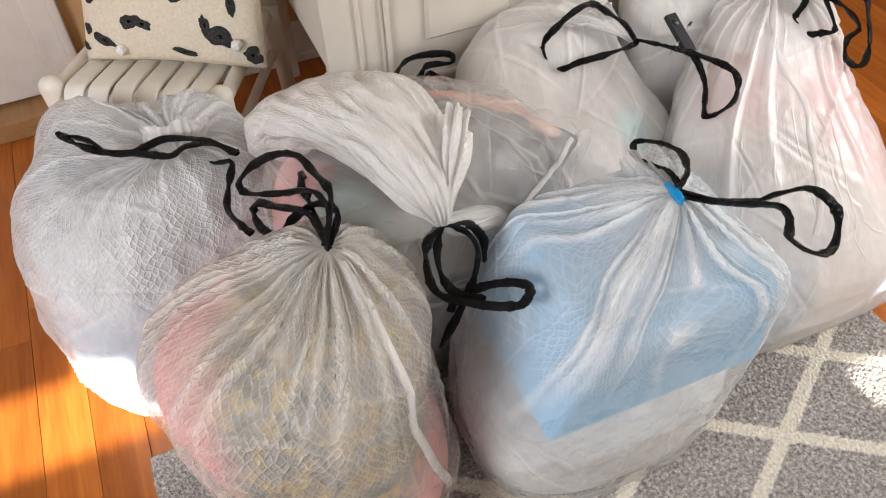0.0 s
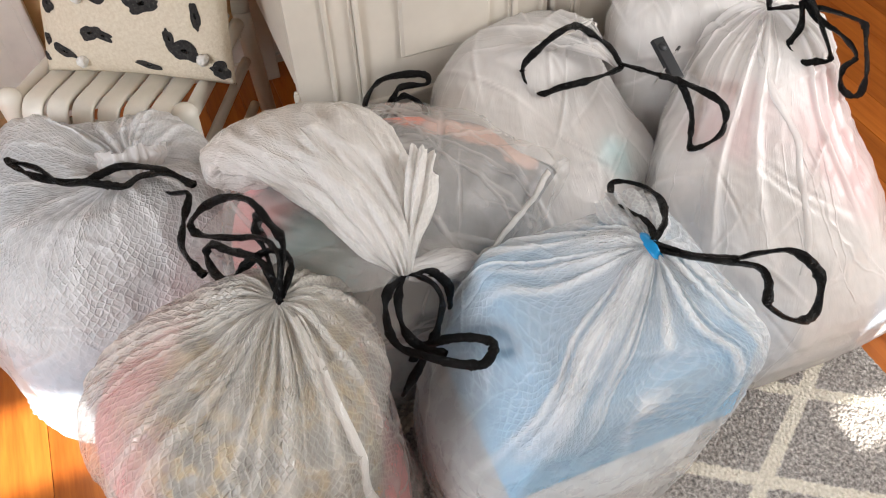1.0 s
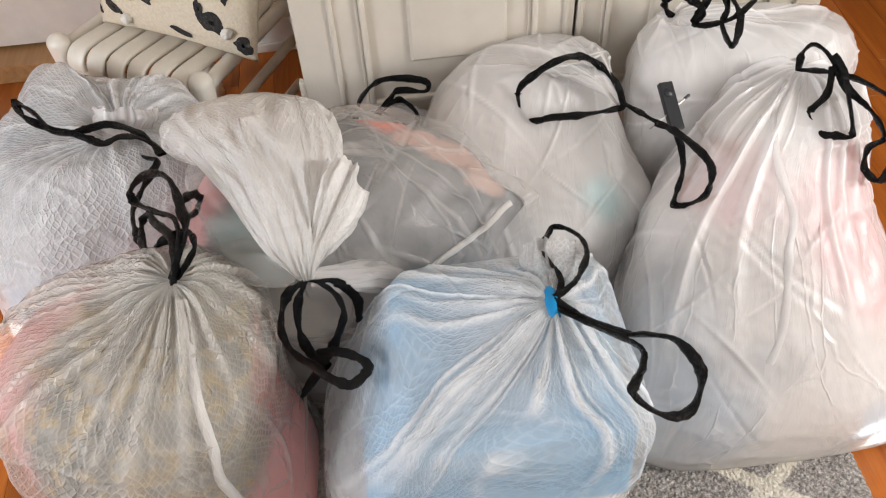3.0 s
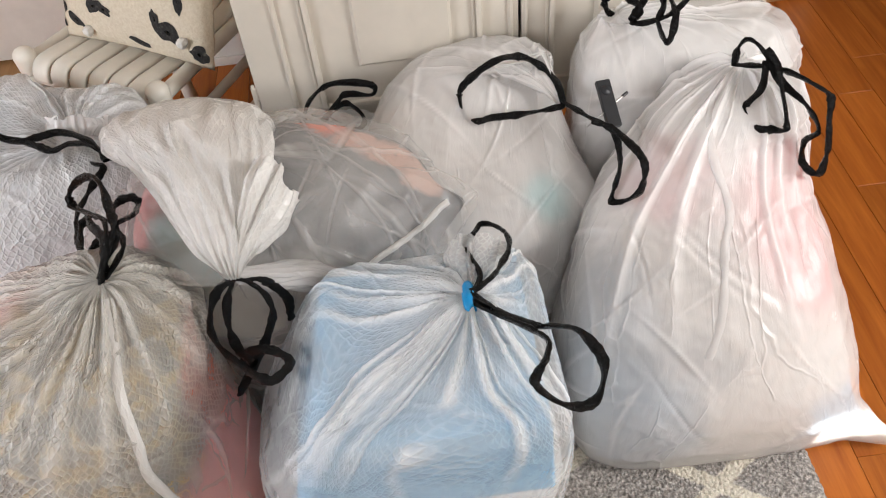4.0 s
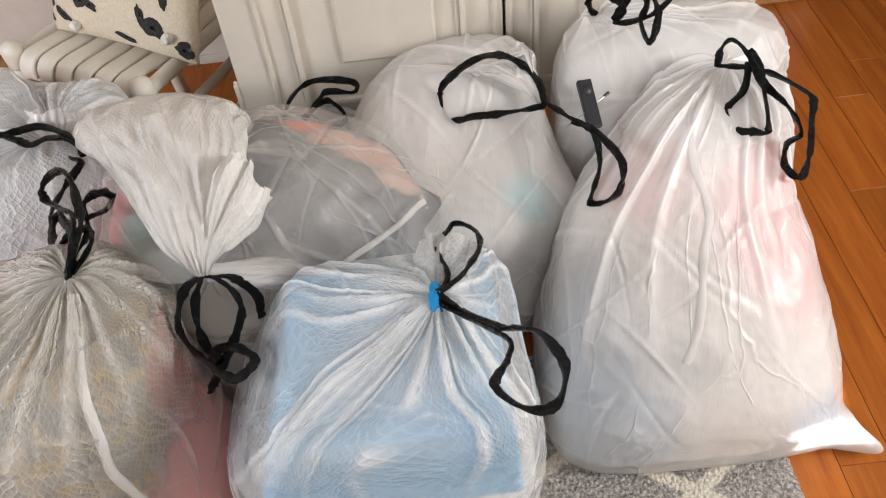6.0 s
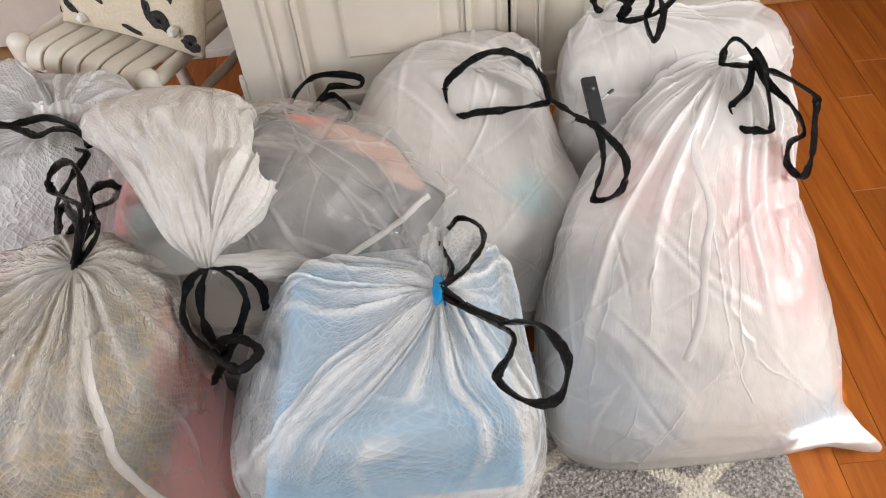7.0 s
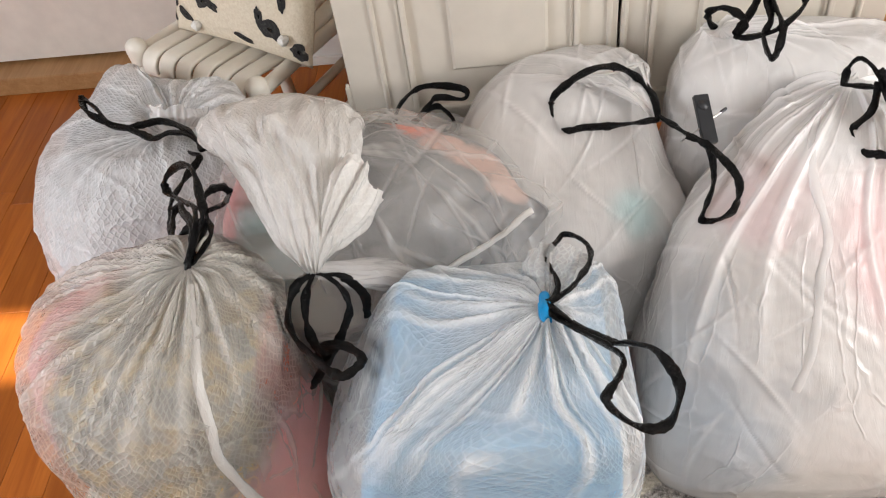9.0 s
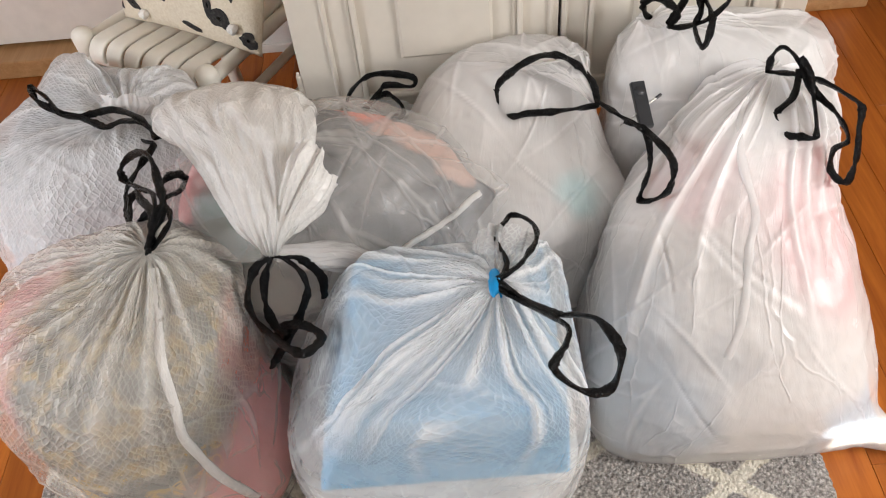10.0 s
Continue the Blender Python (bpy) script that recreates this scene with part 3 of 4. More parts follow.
tagged(part("baseboard", join(box(-0.266, 1.80, Y1 - 0.018, Y1, 0, 0.13, 0.004), box(-0.266, 1.80, Y1 - 0.03, Y1 - 0.018, 0, 0.03, 0.005)), WHITE_PAINT, smooth=False), "white painted baseboard along the tan wall", "baseboard", kind="structure")
tagged(part("trim", box(1.80, 1.90, Y1 - 0.02, Y1 + 0.14, 0.0, 2.1, 0.004), WHITE_PAINT, smooth=False), "white painted doorway casing", "trim", kind="structure")
tagged(part("threshold", box(1.62, 1.90, Y1 - 0.06, Y1 - 0.02, 0.0, 0.035, 0.008), SILL_WOOD, smooth=False), "narrow wooden threshold strip at the doorway", "trim", kind="structure")

# ---- cabinet ----
FY = 1.49


def cabinet():
    c = empty("cabinet", 0.78, FY, 0)
    tagged(c, "cream painted two-door cabinet with panelled doors, standing on legs", "cabinet")
    x0, x1, bz, tz = 0.255 - 0.78, 1.31 - 0.78, 0.50, 1.85
    part("body", join(box(x0, x0 + 0.022, 0.024, 0.80, bz, tz, 0.002), box(x1 - 0.022, x1, 0.024, 0.80, bz, tz, 0.002), box(x0 + 0.022, x1 - 0.022, 0.78, 0.80, bz, tz), box(x0 + 0.022, x1 - 0.022, 0.024, 0.78, bz, bz + 0.02), box(x0 - 0.02, x1 + 0.02, -0.01, 0.82, tz, tz + 0.03, 0.006)), CREAM_PAINT, c, smooth=False)
    for lx, ly in ((x0 + 0.04, 0.05), (x1 - 0.04, 0.05), (x0 + 0.04, 0.76), (x1 - 0.04, 0.76)):
        part("leg", box(lx - 0.03, lx + 0.03, ly - 0.024, ly + 0.024, 0.0, bz, 0.004), CREAM_PAINT, c, smooth=False)
    for k, (a, b) in enumerate(((x0, 0.0215), (0.0275, x1))):
        d = part("door", box(a, b, 0.0, 0.022, 0.335, tz - 0.02, 0.003), CREAM_PAINT, c, smooth=False)
        m0, m1 = (0.389 - 0.78, 0.722 - 0.78) if k == 0 else (0.868 - 0.78, 1.20 - 0.78)
        o0, o1 = (0.329 - 0.78, 0.785 - 0.78) if k == 0 else (0.815 - 0.78, 1.255 - 0.78)
        for x in (o0, o1):
            part("moulding", rod((x, -0.001, 0.345), (x, -0.001, tz - 0.05), 0.0055, 0.0055, 10), CREAM_PAINT, d)
        for x in (m0, m1):
            part("moulding", join(box(x - 0.006, x + 0.006, -0.010, 0.001, 0.425, tz - 0.09, 0.0035), box(x - 0.013, x - 0.007, -0.005, 0.001, 0.425, tz - 0.09, 0.002)), CREAM_PAINT, d, smooth=False)
        part("moulding", box(m0 + 0.006, m1 - 0.006, -0.010, 0.001, 0.419, 0.431, 0.0035), CREAM_PAINT, d, smooth=False)
        p0, p1 = m0 + 0.085, m1 - 0.055
        bm = bmesh.new()
        prof = ((0.0, 0.001), (0.0, -0.004), (0.006, -0.009), (0.010, -0.009))
        rings = [[bm.verts.new(v) for v in ((p0 + i, y, 0.517 + i), (p1 - i, y, 0.517 + i), (p1 - i, y, tz - 0.14 - i), (p0 + i, y, tz - 0.14 - i))] for i, y in prof]
        for p, q in zip(rings, rings[1:]):
            for j in range(4):
                bm.faces.new((p[j], p[(j + 1) % 4], q[(j + 1) % 4], q[j]))
        bm.faces.new(rings[-1])
        part("panel", bm, CREAM_PAINT, d, smooth=False)
        hx = x0 - 0.005 if k == 0 else x1 + 0.005
        for hz in (0.405, 1.55):
            h = part("hinge", join(*[rod((hx, 0.002, hz + i * 0.029), (hx, 0.002, hz + i * 0.029 + 0.0275), 0.0055, 0.0055, 12) for i in range(3)], rod((hx, 0.002, hz + 0.087), (hx, 0.002, hz + 0.091), 0.0035, 0.004, 12, True)), CREAM_PAINT, d, "paint-covered butt hinge")
    return c


cabinet()


# ---- chair and cushion ----
def chair():
    c = empty("slatted_chair", -0.131, 1.668, 0, -31.2)
    tagged(c, "white painted slatted wooden chair with round posts", "chair")
    w, dp, sz = 0.192, 0.36, 0.448
    for s in (-1, 1):
        part("front_post", join(rod((s * w, 0, 0), (s * w, 0, sz - 0.03), 0.017, 0.024), rod((s * w, 0, sz - 0.03), (s * w, 0, sz + 0.012), 0.024, 0.026, 18, True)), CHAIR_PAINT, c)
        part("side_rail", rod((s * w, 0.01, sz - 0.008), (s * w * 0.92, dp, sz - 0.02), 0.017, 0.017), CHAIR_PAINT, c)
        part("back_post", rod((s * w * 0.95, dp + 0.06, 0), (s * w * 0.95, dp + 0.02, 0.45), 0.019, 0.021), CHAIR_PAINT, c)
        part("back_upright", rod((s * w * 0.95, dp + 0.02, 0.45), (s * w * 0.95, dp + 0.17, 1.0), 0.021, 0.018, 16, True), CHAIR_PAINT, c)
        part("side_stretcher", rod((s * w, 0, 0.20), (s * w * 0.92, dp - 0.01, 0.20), 0.012, 0.012), CHAIR_PAINT, c)
        part("side_stretcher", rod((s * w, 0, 0.325), (s * w * 0.92, dp, 0.325), 0.012, 0.012), CHAIR_PAINT, c)
    part("front_rail", rod((-w, 0, sz - 0.045), (w, 0, sz - 0.045), 0.014, 0.014), CHAIR_PAINT, c)
    part("back_rail", rod((-w * 0.92, dp, sz - 0.045), (w * 0.92, dp, sz - 0.045), 0.014, 0.014), CHAIR_PAINT, c)
    n = 6
    pitch = (2 * w - 0.05) / n
    for i in range(n):
        x = -w + 0.025 + pitch * (i + 0.5)
        prof = [(-0.018, sz - 0.035), (-0.016, sz - 0.014), (0.0, sz + 0.004), (0.03, sz + 0.006), (0.10, sz - 0.004), (0.18, sz - 0.012), (0.27, sz - 0.008), (dp, sz + 0.002)]
        sp = spline([(x, y, z) for y, z in prof], 30)
        hw = pitch / 2 - 0.0045
        P = np.zeros((30, 12, 3))
        for j, p in enumerate(sp):
            t = sp[min(j + 1, 29)] - sp[max(j - 1, 0)]
            t = t / np.linalg.norm(t)
            up = np.array([0, -t[2], t[1]])
            for k, (a, b) in enumerate(((-1, -.3), (-1, .3), (-.93, .8), (-.8, 1), (0, 1.0), (.8, 1), (.93, .8), (1, .3), (1, -.3), (.9, -1), (0, -1), (-.9, -1))):
                P[j, k] = p + np.array([a * hw, 0, 0]) + up * b * 0.006
        P = np.concatenate([P[:1] * 0 + P[0].mean(0), P, P[-1:] * 0 + P[-1].mean(0)], 0)
        mesh_part("slat", grid_mesh(P), CHAIR_PAINT, c)
    for z in (0.62, 0.78, 0.93):
        y = dp - 0.03 + 0.19 * z
        part("back_slat", box(-w * 0.9, w * 0.9, y - 0.008, y + 0.008, z - 0.035, z + 0.035, 0.005), CHAIR_PAINT, c, smooth=False)
    return c


chair()


def cushion():
    c = empty("cushion", -0.131, 1.668, 0, -31.2)
    tagged(c, "cream linen cushion with dark printed shapes and white pompoms", "cushion")
    W, Hh, T = 0.425, 0.36, 0.062
    lean = radians(24)
    base = Vector((0.052, 0.110, 0.452))

    def place(u, v, side):
        e = (1 - abs(2 * u - 1) ** 2.6) * (1 - abs(2 * v - 1) ** 2.6)
        d = T * max(e, 0) ** 0.5 * side
        d += 0.004 * noise.noise(Vector((u * 5, v * 5, side * 3)))
        pin = 1 - 0.05 * math.sin(math.pi * v) * abs(2 * u - 1)
        pin2 = 1 - 0.05 * math.sin(math.pi * u) * abs(2 * v - 1)
        x = (u - 0.5) * W * pin
        h = (0.5 + (v - 0.5) * pin2) * Hh
        return base + Vector((x, h * math.sin(lean) - d * math.cos(lean), h * math.cos(lean) + d * math.sin(lean)))

    n = 44
    bm = bmesh.new()
    front = [[bm.verts.new(place(i / n, j / n, 1)) for i in range(n + 1)] for j in range(n + 1)]
    back = [[bm.verts.new(place(i / n, j / n, -1)) for i in range(n + 1)] for j in range(n + 1)]
    for g, flip in ((front, False), (back, True)):
        for j in range(n):
            for i in range(n):
                f = (g[j][i], g[j][i + 1], g[j + 1][i + 1], g[j + 1][i])
                bm.faces.new(f[::-1] if flip else f)
    bmesh.ops.remove_doubles(bm, verts=bm.verts, dist=0.006)
    part("cover", bm, CREAM_FABRIC, c)

    def blot(u, v, a, b, turn, seed):
        bm = bmesh.new()
        rings = []
        for r in range(1, 6):
            ring = []
            for k in range(28):
                q = 2 * math.pi * k / 28
                f = r / 5 * (1 + 0.45 * noise.noise(Vector((math.cos(q) * 1.6, math.sin(q) * 1.6, seed))))
                x, y = a * f * math.cos(q), b * f * math.sin(q)
                x, y = x * math.cos(turn) - y * math.sin(turn), x * math.sin(turn) + y * math.cos(turn)
                uu, vv = u + x / W, v + y / Hh
                p = place(min(max(uu, 0.01), 0.99), min(max(vv, 0.01), 0.99), 1)
                ring.append(bm.verts.new(p + Vector((0, -math.cos(lean), math.sin(lean))) * 0.0012))
            rings.append(ring)
        bm.faces.new(rings[0])
        for p, q in zip(rings, rings[1:]):
            for k in range(28):
                bm.faces.new((p[k], p[(k + 1) % 28], q[(k + 1) % 28], q[k]))
        part("print", bm, INK, c, "black printed patch")

    for i, (u, v, a, b, t) in enumerate(((0.80, 0.20, .036, .020, -.25), (0.73, 0.27, .010, .022, .2), (0.16, 0.14, .034, .011, -.45), (0.06, 0.21, .012, .012, .3), (0.33, 0.27, .024, .017, .1), (0.40, 0.26, .022, .010, -.3), (0.60, 0.09, .028, .009, -.2), (0.945, 0.09, .020, .017, -.2), (0.87, 0.40, .010, .024, .1), (0.03, 0.10, .012, .008, -.5), (0.62, 0.46, .040, .017, .1), (0.36, 0.50, .034, .016, -.4), (0.10, 0.42, .016, .020, -.6), (0.20, 0.62, .03, .016, .4), (0.78, 0.66, .03, .02, .2), (0.5, 0.74, .034, .018, -.3))):
        blot(u, v, a, b, t, i * 2.7)
    for u, v in ((0.885, 0.155), (0.255, 0.085), (0.30, 0.47)):
        bm = bmesh.new()
        bmesh.ops.create_icosphere(bm, subdivisions=3, radius=0.0125)
        p = place(u, v, 1)
        for vert in bm.verts:
            vert.co = vert.co * (1 + 0.3 * noise.noise(vert.co * 160)) + p + Vector((0, -0.006, 0.004))
        part("pompom", bm, POM_WOOL, c, "fluffy white pompom")


cushion()

# ---- rug ----
def rug():
    x0, x1, y0, y1 = -0.33, 1.243, -1.1, 1.08
    nx, ny = 230, 320
    P = np.zeros((ny + 1, nx + 1, 3))
    rng = np.random.RandomState(5)
    xs = x0 + (x1 - x0) * np.arange(nx + 1) / nx
    ys = y0 + (y1 - y0) * np.arange(ny + 1) / ny
    P[..., 0] = xs[None, :] + rng.uniform(-0.0015, 0.0015, (ny + 1, nx + 1))
    P[..., 1] = ys[:, None] + rng.uniform(-0.0015, 0.0015, (ny + 1, nx + 1))
    P[..., 2] = 0.009 + rng.uniform(-0.0025, 0.0025, (ny + 1, nx + 1))
    P[0, :, 2] = P[-1, :, 2] = 0.0012
    P[:, 0, 2] = P[:, -1, 2] = 0.0012
    ob = mesh_part("rug", grid_mesh(P, wrap=False), RUG)
    tagged(ob, "grey looped wool rug with a cream diamond trellis", "rug")
    return ob


rug()


# ---- bags ----
def bag(label, x, y):
    b = empty("plastic_bag")
    tagged(b, label, "plastic bag", "bags piled on the floor")
    return b


def tuft(center, dirs, length, width, seed, n=90, thin=0.6):
    """The gathered rim of a bag above its tie: a fan of film with deep folds."""
    c, d = Vector(center), Vector(dirs).normalized()
    s = d.cross(Vector((0.2, 0.9, 0.3))).normalized()
    w = d.cross(s)
    rows = 28
    P = np.zeros((rows, n, 3))
    for j in range(rows):
        f = j / (rows - 1)
        for i in range(n):
            a = 2 * math.pi * i / n
            x, y = math.cos(a), math.sin(a)
            fold = 0.4 - abs(noise.noise(Vector((x * 3.2, y * 3.2, seed)))) * 1.6
            r = (0.008 + width * math.sin(min(1.0, f * 1.25) * math.pi / 2) ** 0.9) * (1 + 0.36 * fold + 0.22 * noise.noise(Vector((x * 2.4, y * 2.4, seed + f * 3))))
            h = length * f * (1 + 0.16 * noise.noise(Vector((x * 1.5, y * 1.5, seed + 7)))) + 0.006 * noise.noise(Vector((x * 5, y * 5, seed + f * 4)))
            P[j, i] = c + d * h + s * r * x + w * r * thin * y
    return grid_mesh(P, True, np.stack(np.broadcast_arrays(np.arange(n)[None] / n * 0.3, np.arange(rows)[:, None] * length / rows), -1).copy())


# front bag with grey clothes and a pink blanket
a_bag = bag("translucent white tied bag of grey and pink clothes on rug", 0, 0)
A = Bag([(0.0, .04, .87, .10, .15, .15, .15, 2.3), (.04, .035, .865, .13, .18, .20, .19, 2.3), (.18, .015, .865, .17, .215, .235, .19, 2.2), (.32, 0, .86, .205, .205, .235, .18, 2.1), (.42, .0, .862, .23, .195, .225, .165, 2.1), (.50, .02, .88, .245, .18, .215, .16, 2.1), (.55, .04, .89, .195, .14, .175, .13, 2), (.58, .06, .897, .12, .09, .115, .085, 2), (.603, .074, .902, .05, .042, .045, .04, 2), (.613, .079, .903, .014, .014, .014, .014, 2)], 1, reach=0.34, count=32, pleat=0.009, folds=0.007)
A.shell(WARM_FILM, a_bag)
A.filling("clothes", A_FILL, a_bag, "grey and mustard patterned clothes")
A.band("seam", THICK_FILM, a_bag, [(300, .97), (299, .86), (303, .72), (309, .55), (314, .38)], 0.017, "doubled seam of the film")
loops_of(a_bag, [(0.079, 0.903, 0.613), (0.106, 0.942, 0.666), (0.1, 0.985, 0.684), (0.089, 1.027, 0.693), (0.056, 1.073, 0.673), (0.02, 1.105, 0.641), (-0.001, 1.109, 0.614), (0.006, 1.081, 0.607), (0.047, 1.021, 0.63), (0.085, 0.973, 0.655), (0.103, 0.93, 0.654), (0.079, 0.903, 0.613)],
         [(0.079, 0.903, 0.613), (0.085, 0.999, 0.609), (0.086, 1.039, 0.633), (0.09, 1.074, 0.622), (0.094, 1.101, 0.592), (0.096, 1.099, 0.574), (0.094, 1.074, 0.574), (0.089, 1.038, 0.597), (0.085, 1.012, 0.618)],
         [(0.079, 0.903, 0.613), (0.052, 0.965, 0.596), (0.017, 1.017, 0.571), (-0.001, 1.06, 0.562), (0.011, 1.067, 0.577), (0.037, 1.034, 0.598), (0.078, 0.971, 0.626), (0.079, 0.903, 0.613)],
         [(0.079, 0.903, 0.613), (0.113, 0.926, 0.632), (0.112, 0.944, 0.631), (0.087, 0.986, 0.616), (0.052, 1.004, 0.594), (0.028, 1.002, 0.578), (0.023, 0.988, 0.575), (0.039, 0.965, 0.585)], seed=1)

# box bag
d_bag = bag("translucent white tied bag stretched over a pale blue box", 0, 0)
D = Bag([(0, .52, .79, .20, .17, .13, .15, 2.6), (.05, .52, .79, .255, .22, .17, .19, 2.6), (.2, .52, .78, .28, .24, .178, .2, 2.8), (.32, .53, .775, .275, .225, .18, .19, 3.4), (.43, .54, .77, .232, .198, .176, .175, 5), (.515, .545, .768, .178, .178, .172, .168, 7), (.545, .55, .768, .16, .162, .158, .157, 7), (.566, .565, .77, .12, .12, .115, .12, 4), (.585, .59, .78, .06, .065, .06, .07, 3), (.6, .605, .787, .025, .03, .025, .03, 2), (.607, .61, .789, .012, .012, .012, .012, 2)], 2, lumps=0.003, folds=0.004, reach=0.30, count=32, pleat=0.009, creases=24)
D.shell(BLUE_FILM, d_bag)
bm = box(.392, .698, .617, .922, .335, .534, 0.008, 3)
for v in bm.verts:
    v.co.x += (v.co.x - .55) * (2.5 if v.co.x < .55 else 0.35) * (.534 - v.co.z)
part("box", bm, BLUE_CARD, d_bag, "pale blue cardboard box", smooth=False)
D.filling("clothes", WHITE_CLOTH, d_bag, "white towelling", 0.010, 0.44)
mesh_part("gathered_rim", tuft((.617, .80, .60), (.2, .95, -.20), 0.12, 0.034, 4, 90, 0.4), BLUE_FILM, d_bag)
bm = bmesh.new()
bmesh.ops.create_icosphere(bm, subdivisions=3, radius=0.022)
for v in bm.verts:
    v.co = Vector((v.co.x * 0.5, v.co.y * 1.2, v.co.z * 0.6)) * (1 + 0.3 * noise.noise(v.co * 70)) + Vector((.612, .79, .603))
part("blue_fabric", bm, BRIGHT_BLUE, d_bag, "bright blue fabric showing at the tie")
loops_of(d_bag, [(.614, .79, .612), (.655, .747, .611), (.694, .706, .629), (.712, .686, .655), (.735, .656, .680), (.757, .624, .657), (.746, .596, .619), (.709, .588, .624), (.671, .607, .650), (.690, .637, .656), (.700, .668, .648), (.688, .70, .632), (.662, .735, .616), (.630, .765, .61), (.614, .787, .61)],
         [(.614, .79, .612), (.648, .815, .613), (.668, .845, .609), (.683, .885, .594), (.684, .925, .578), (.668, .955, .568), (.650, .961, .565), (.640, .945, .568), (.620, .913, .581), (.624, .87, .594), (.632, .83, .604), (.618, .795, .608)], seed=5, jig=0.2)

# bag lying with its neck folded over
c_bag = bag("slack white bag, neck folded over, coral and teal clothes inside", 0, 0)
C = Bag([(0, .3, 1.15, .20, .2, .12, .14, 2.2), (.05, .3, 1.15, .26, .25, .16, .18, 2.2), (.2, .3, 1.15, .28, .28, .18, .2, 2.2), (.35, .3, 1.15, .285, .30, .18, .2, 2.2), (.45, .3, 1.15, .275, .31, .17, .2, 2.2), (.52, .3, 1.16, .245, .27, .15, .18, 2.2), (.565, .29, 1.16, .2, .2, .11, .14, 2), (.59, .28, 1.16, .11, .1, .06, .07, 2), (.6, .27, 1.16, .02, .02, .02, .02, 2)], 3, pleat=0.002, reach=0.1, count=10, folds=0.009, lumps=0.010, creases=70, ears=((-8, 9, 0.05, .47, .07),))
C.shell(CLEAR_FILM, c_bag)
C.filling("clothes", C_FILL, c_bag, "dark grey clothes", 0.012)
C.band("seam", THICK_FILM, c_bag, C.near((.37, 1.0, .44), (.44, 1.0, .455), (.52, 1.03, .47), (.605, 1.10, .488)), 0.012, "doubled seam of the film")


def slack_film(st, side):
    """Slack film lying in folds along the stations (place, half width, half thickness)."""
    K = np.array(st)
    s = np.r_[0, np.cumsum(np.linalg.norm(np.diff(K[:, :3], axis=0), axis=1))]
    rows, n = 90, 180
    q = np.linspace(0, s[-1], rows)
    R = hermite(K, s, q)
    tg = np.gradient(R[:, :3], axis=0)
    P = np.zeros((rows, n, 3))
    for j in range(rows):
        t = Vector(tg[j]).normalized()
        side = Vector(side).normalized()
        up = side.cross(t).normalized() * -1
        f = j / (rows - 1)
        for i in range(n):
            a = 2 * math.pi * i / n
            x, y = math.cos(a), math.sin(a)
            tw = 0.5 * noise.noise(Vector((x * 1.3, y * 1.3, q[j] * 9)))
            pl = (0.4 - abs(noise.noise(Vector((x * 2.6 + tw, y * 2.6 + q[j] * 5, 3.3 + q[j] * 4))))) * 1.3
            k = 1 + pl * (0.10 + 0.22 * f ** 2)
            wr = 0.012 * (0.35 - abs(noise.noise(Vector((x * 3 + 9 + tw, q[j] * 15, y * 3)))))
            p = Vector(R[j, :3]) + side * R[j, 3] * x * k + up * (R[j, 4] * y * k + wr)
            P[j, i] = p
    uv = np.stack(np.broadcast_arrays(np.arange(n)[None] / n * 0.9, q[:, None]), -1).copy()
    return grid_mesh(P, True, uv)


NECK = [(.17, 1.28, .53, .135, .05), (.175, 1.235, .59, .142, .06), (.19, 1.18, .64, .132, .055), (.220, 1.11, .664, .112, .05), (.244, 1.04, .655, .086, .045), (.257, .975, .630, .062, .038), (.263, .935, .606, .042, .03), (.265, .918, .592, .022, .02), (.266, .910, .577, .010, .010)]
SIDE = [(.02, 1.20, .44, .09, .04), (.055, 1.15, .50, .095, .045), (.11, 1.075, .542, .085, .04), (.175, 1.0, .562, .065, .032), (.225, .945, .572, .042, .024), (.252, .92, .574, .022, .016), (.264, .911, .574, .010, .010)]
SKIRT = [(.395, 1.0, .42, .055, .022), (.375, .985, .46, .055, .024), (.345, .955, .51, .045, .022), (.30, .925, .55, .025, .016), (.27, .912, .572, .010, .010)]
mesh_part("folded_neck", slack_film(NECK, (1, 0.10, -0.12)), THICK_FILM, c_bag, "crumpled white neck of the bag, folded forward")
mesh_part("slack_side", slack_film(SIDE, (0.72, 0.62, 0.1)), CLEAR_FILM, c_bag, "loose translucent film drawn towards the tie")
mesh_part("slack_side", slack_film(SKIRT, (0.55, -0.6, 0.5)), WHITE_FILM, c_bag, "loose translucent film drawn towards the tie")
mesh_part("gathered_rim", tuft((.278, .92, .60), (.42, .76, .26), 0.145, 0.06, 9, 90, 0.45), THICK_FILM, c_bag)
loops_of(c_bag, [(.266, .91, .578), (.233, .892, .558), (.221, .856, .531), (.231, .835, .503), (.262, .80, .508), (.290, .765, .525), (.319, .740, .541), (.337, .745, .547), (.346, .761, .546), (.325, .79, .532), (.295, .82, .505), (.262, .845, .468), (.25, .85, .44)],
         [(.266, .91, .578), (.303, .893, .557), (.315, .878, .525), (.297, .859, .486), (.268, .846, .44), (.238, .837, .39), (.228, .835, .37)],
         [(.266, .91, .578), (.249, .890, .545), (.246, .862, .51), (.258, .83, .495), (.285, .79, .51)],
         [(.268, .91, .578), (.312, .905, .56), (.335, .90, .52), (.333, .892, .478)], r=0.0078, seed=9, jig=0.2)

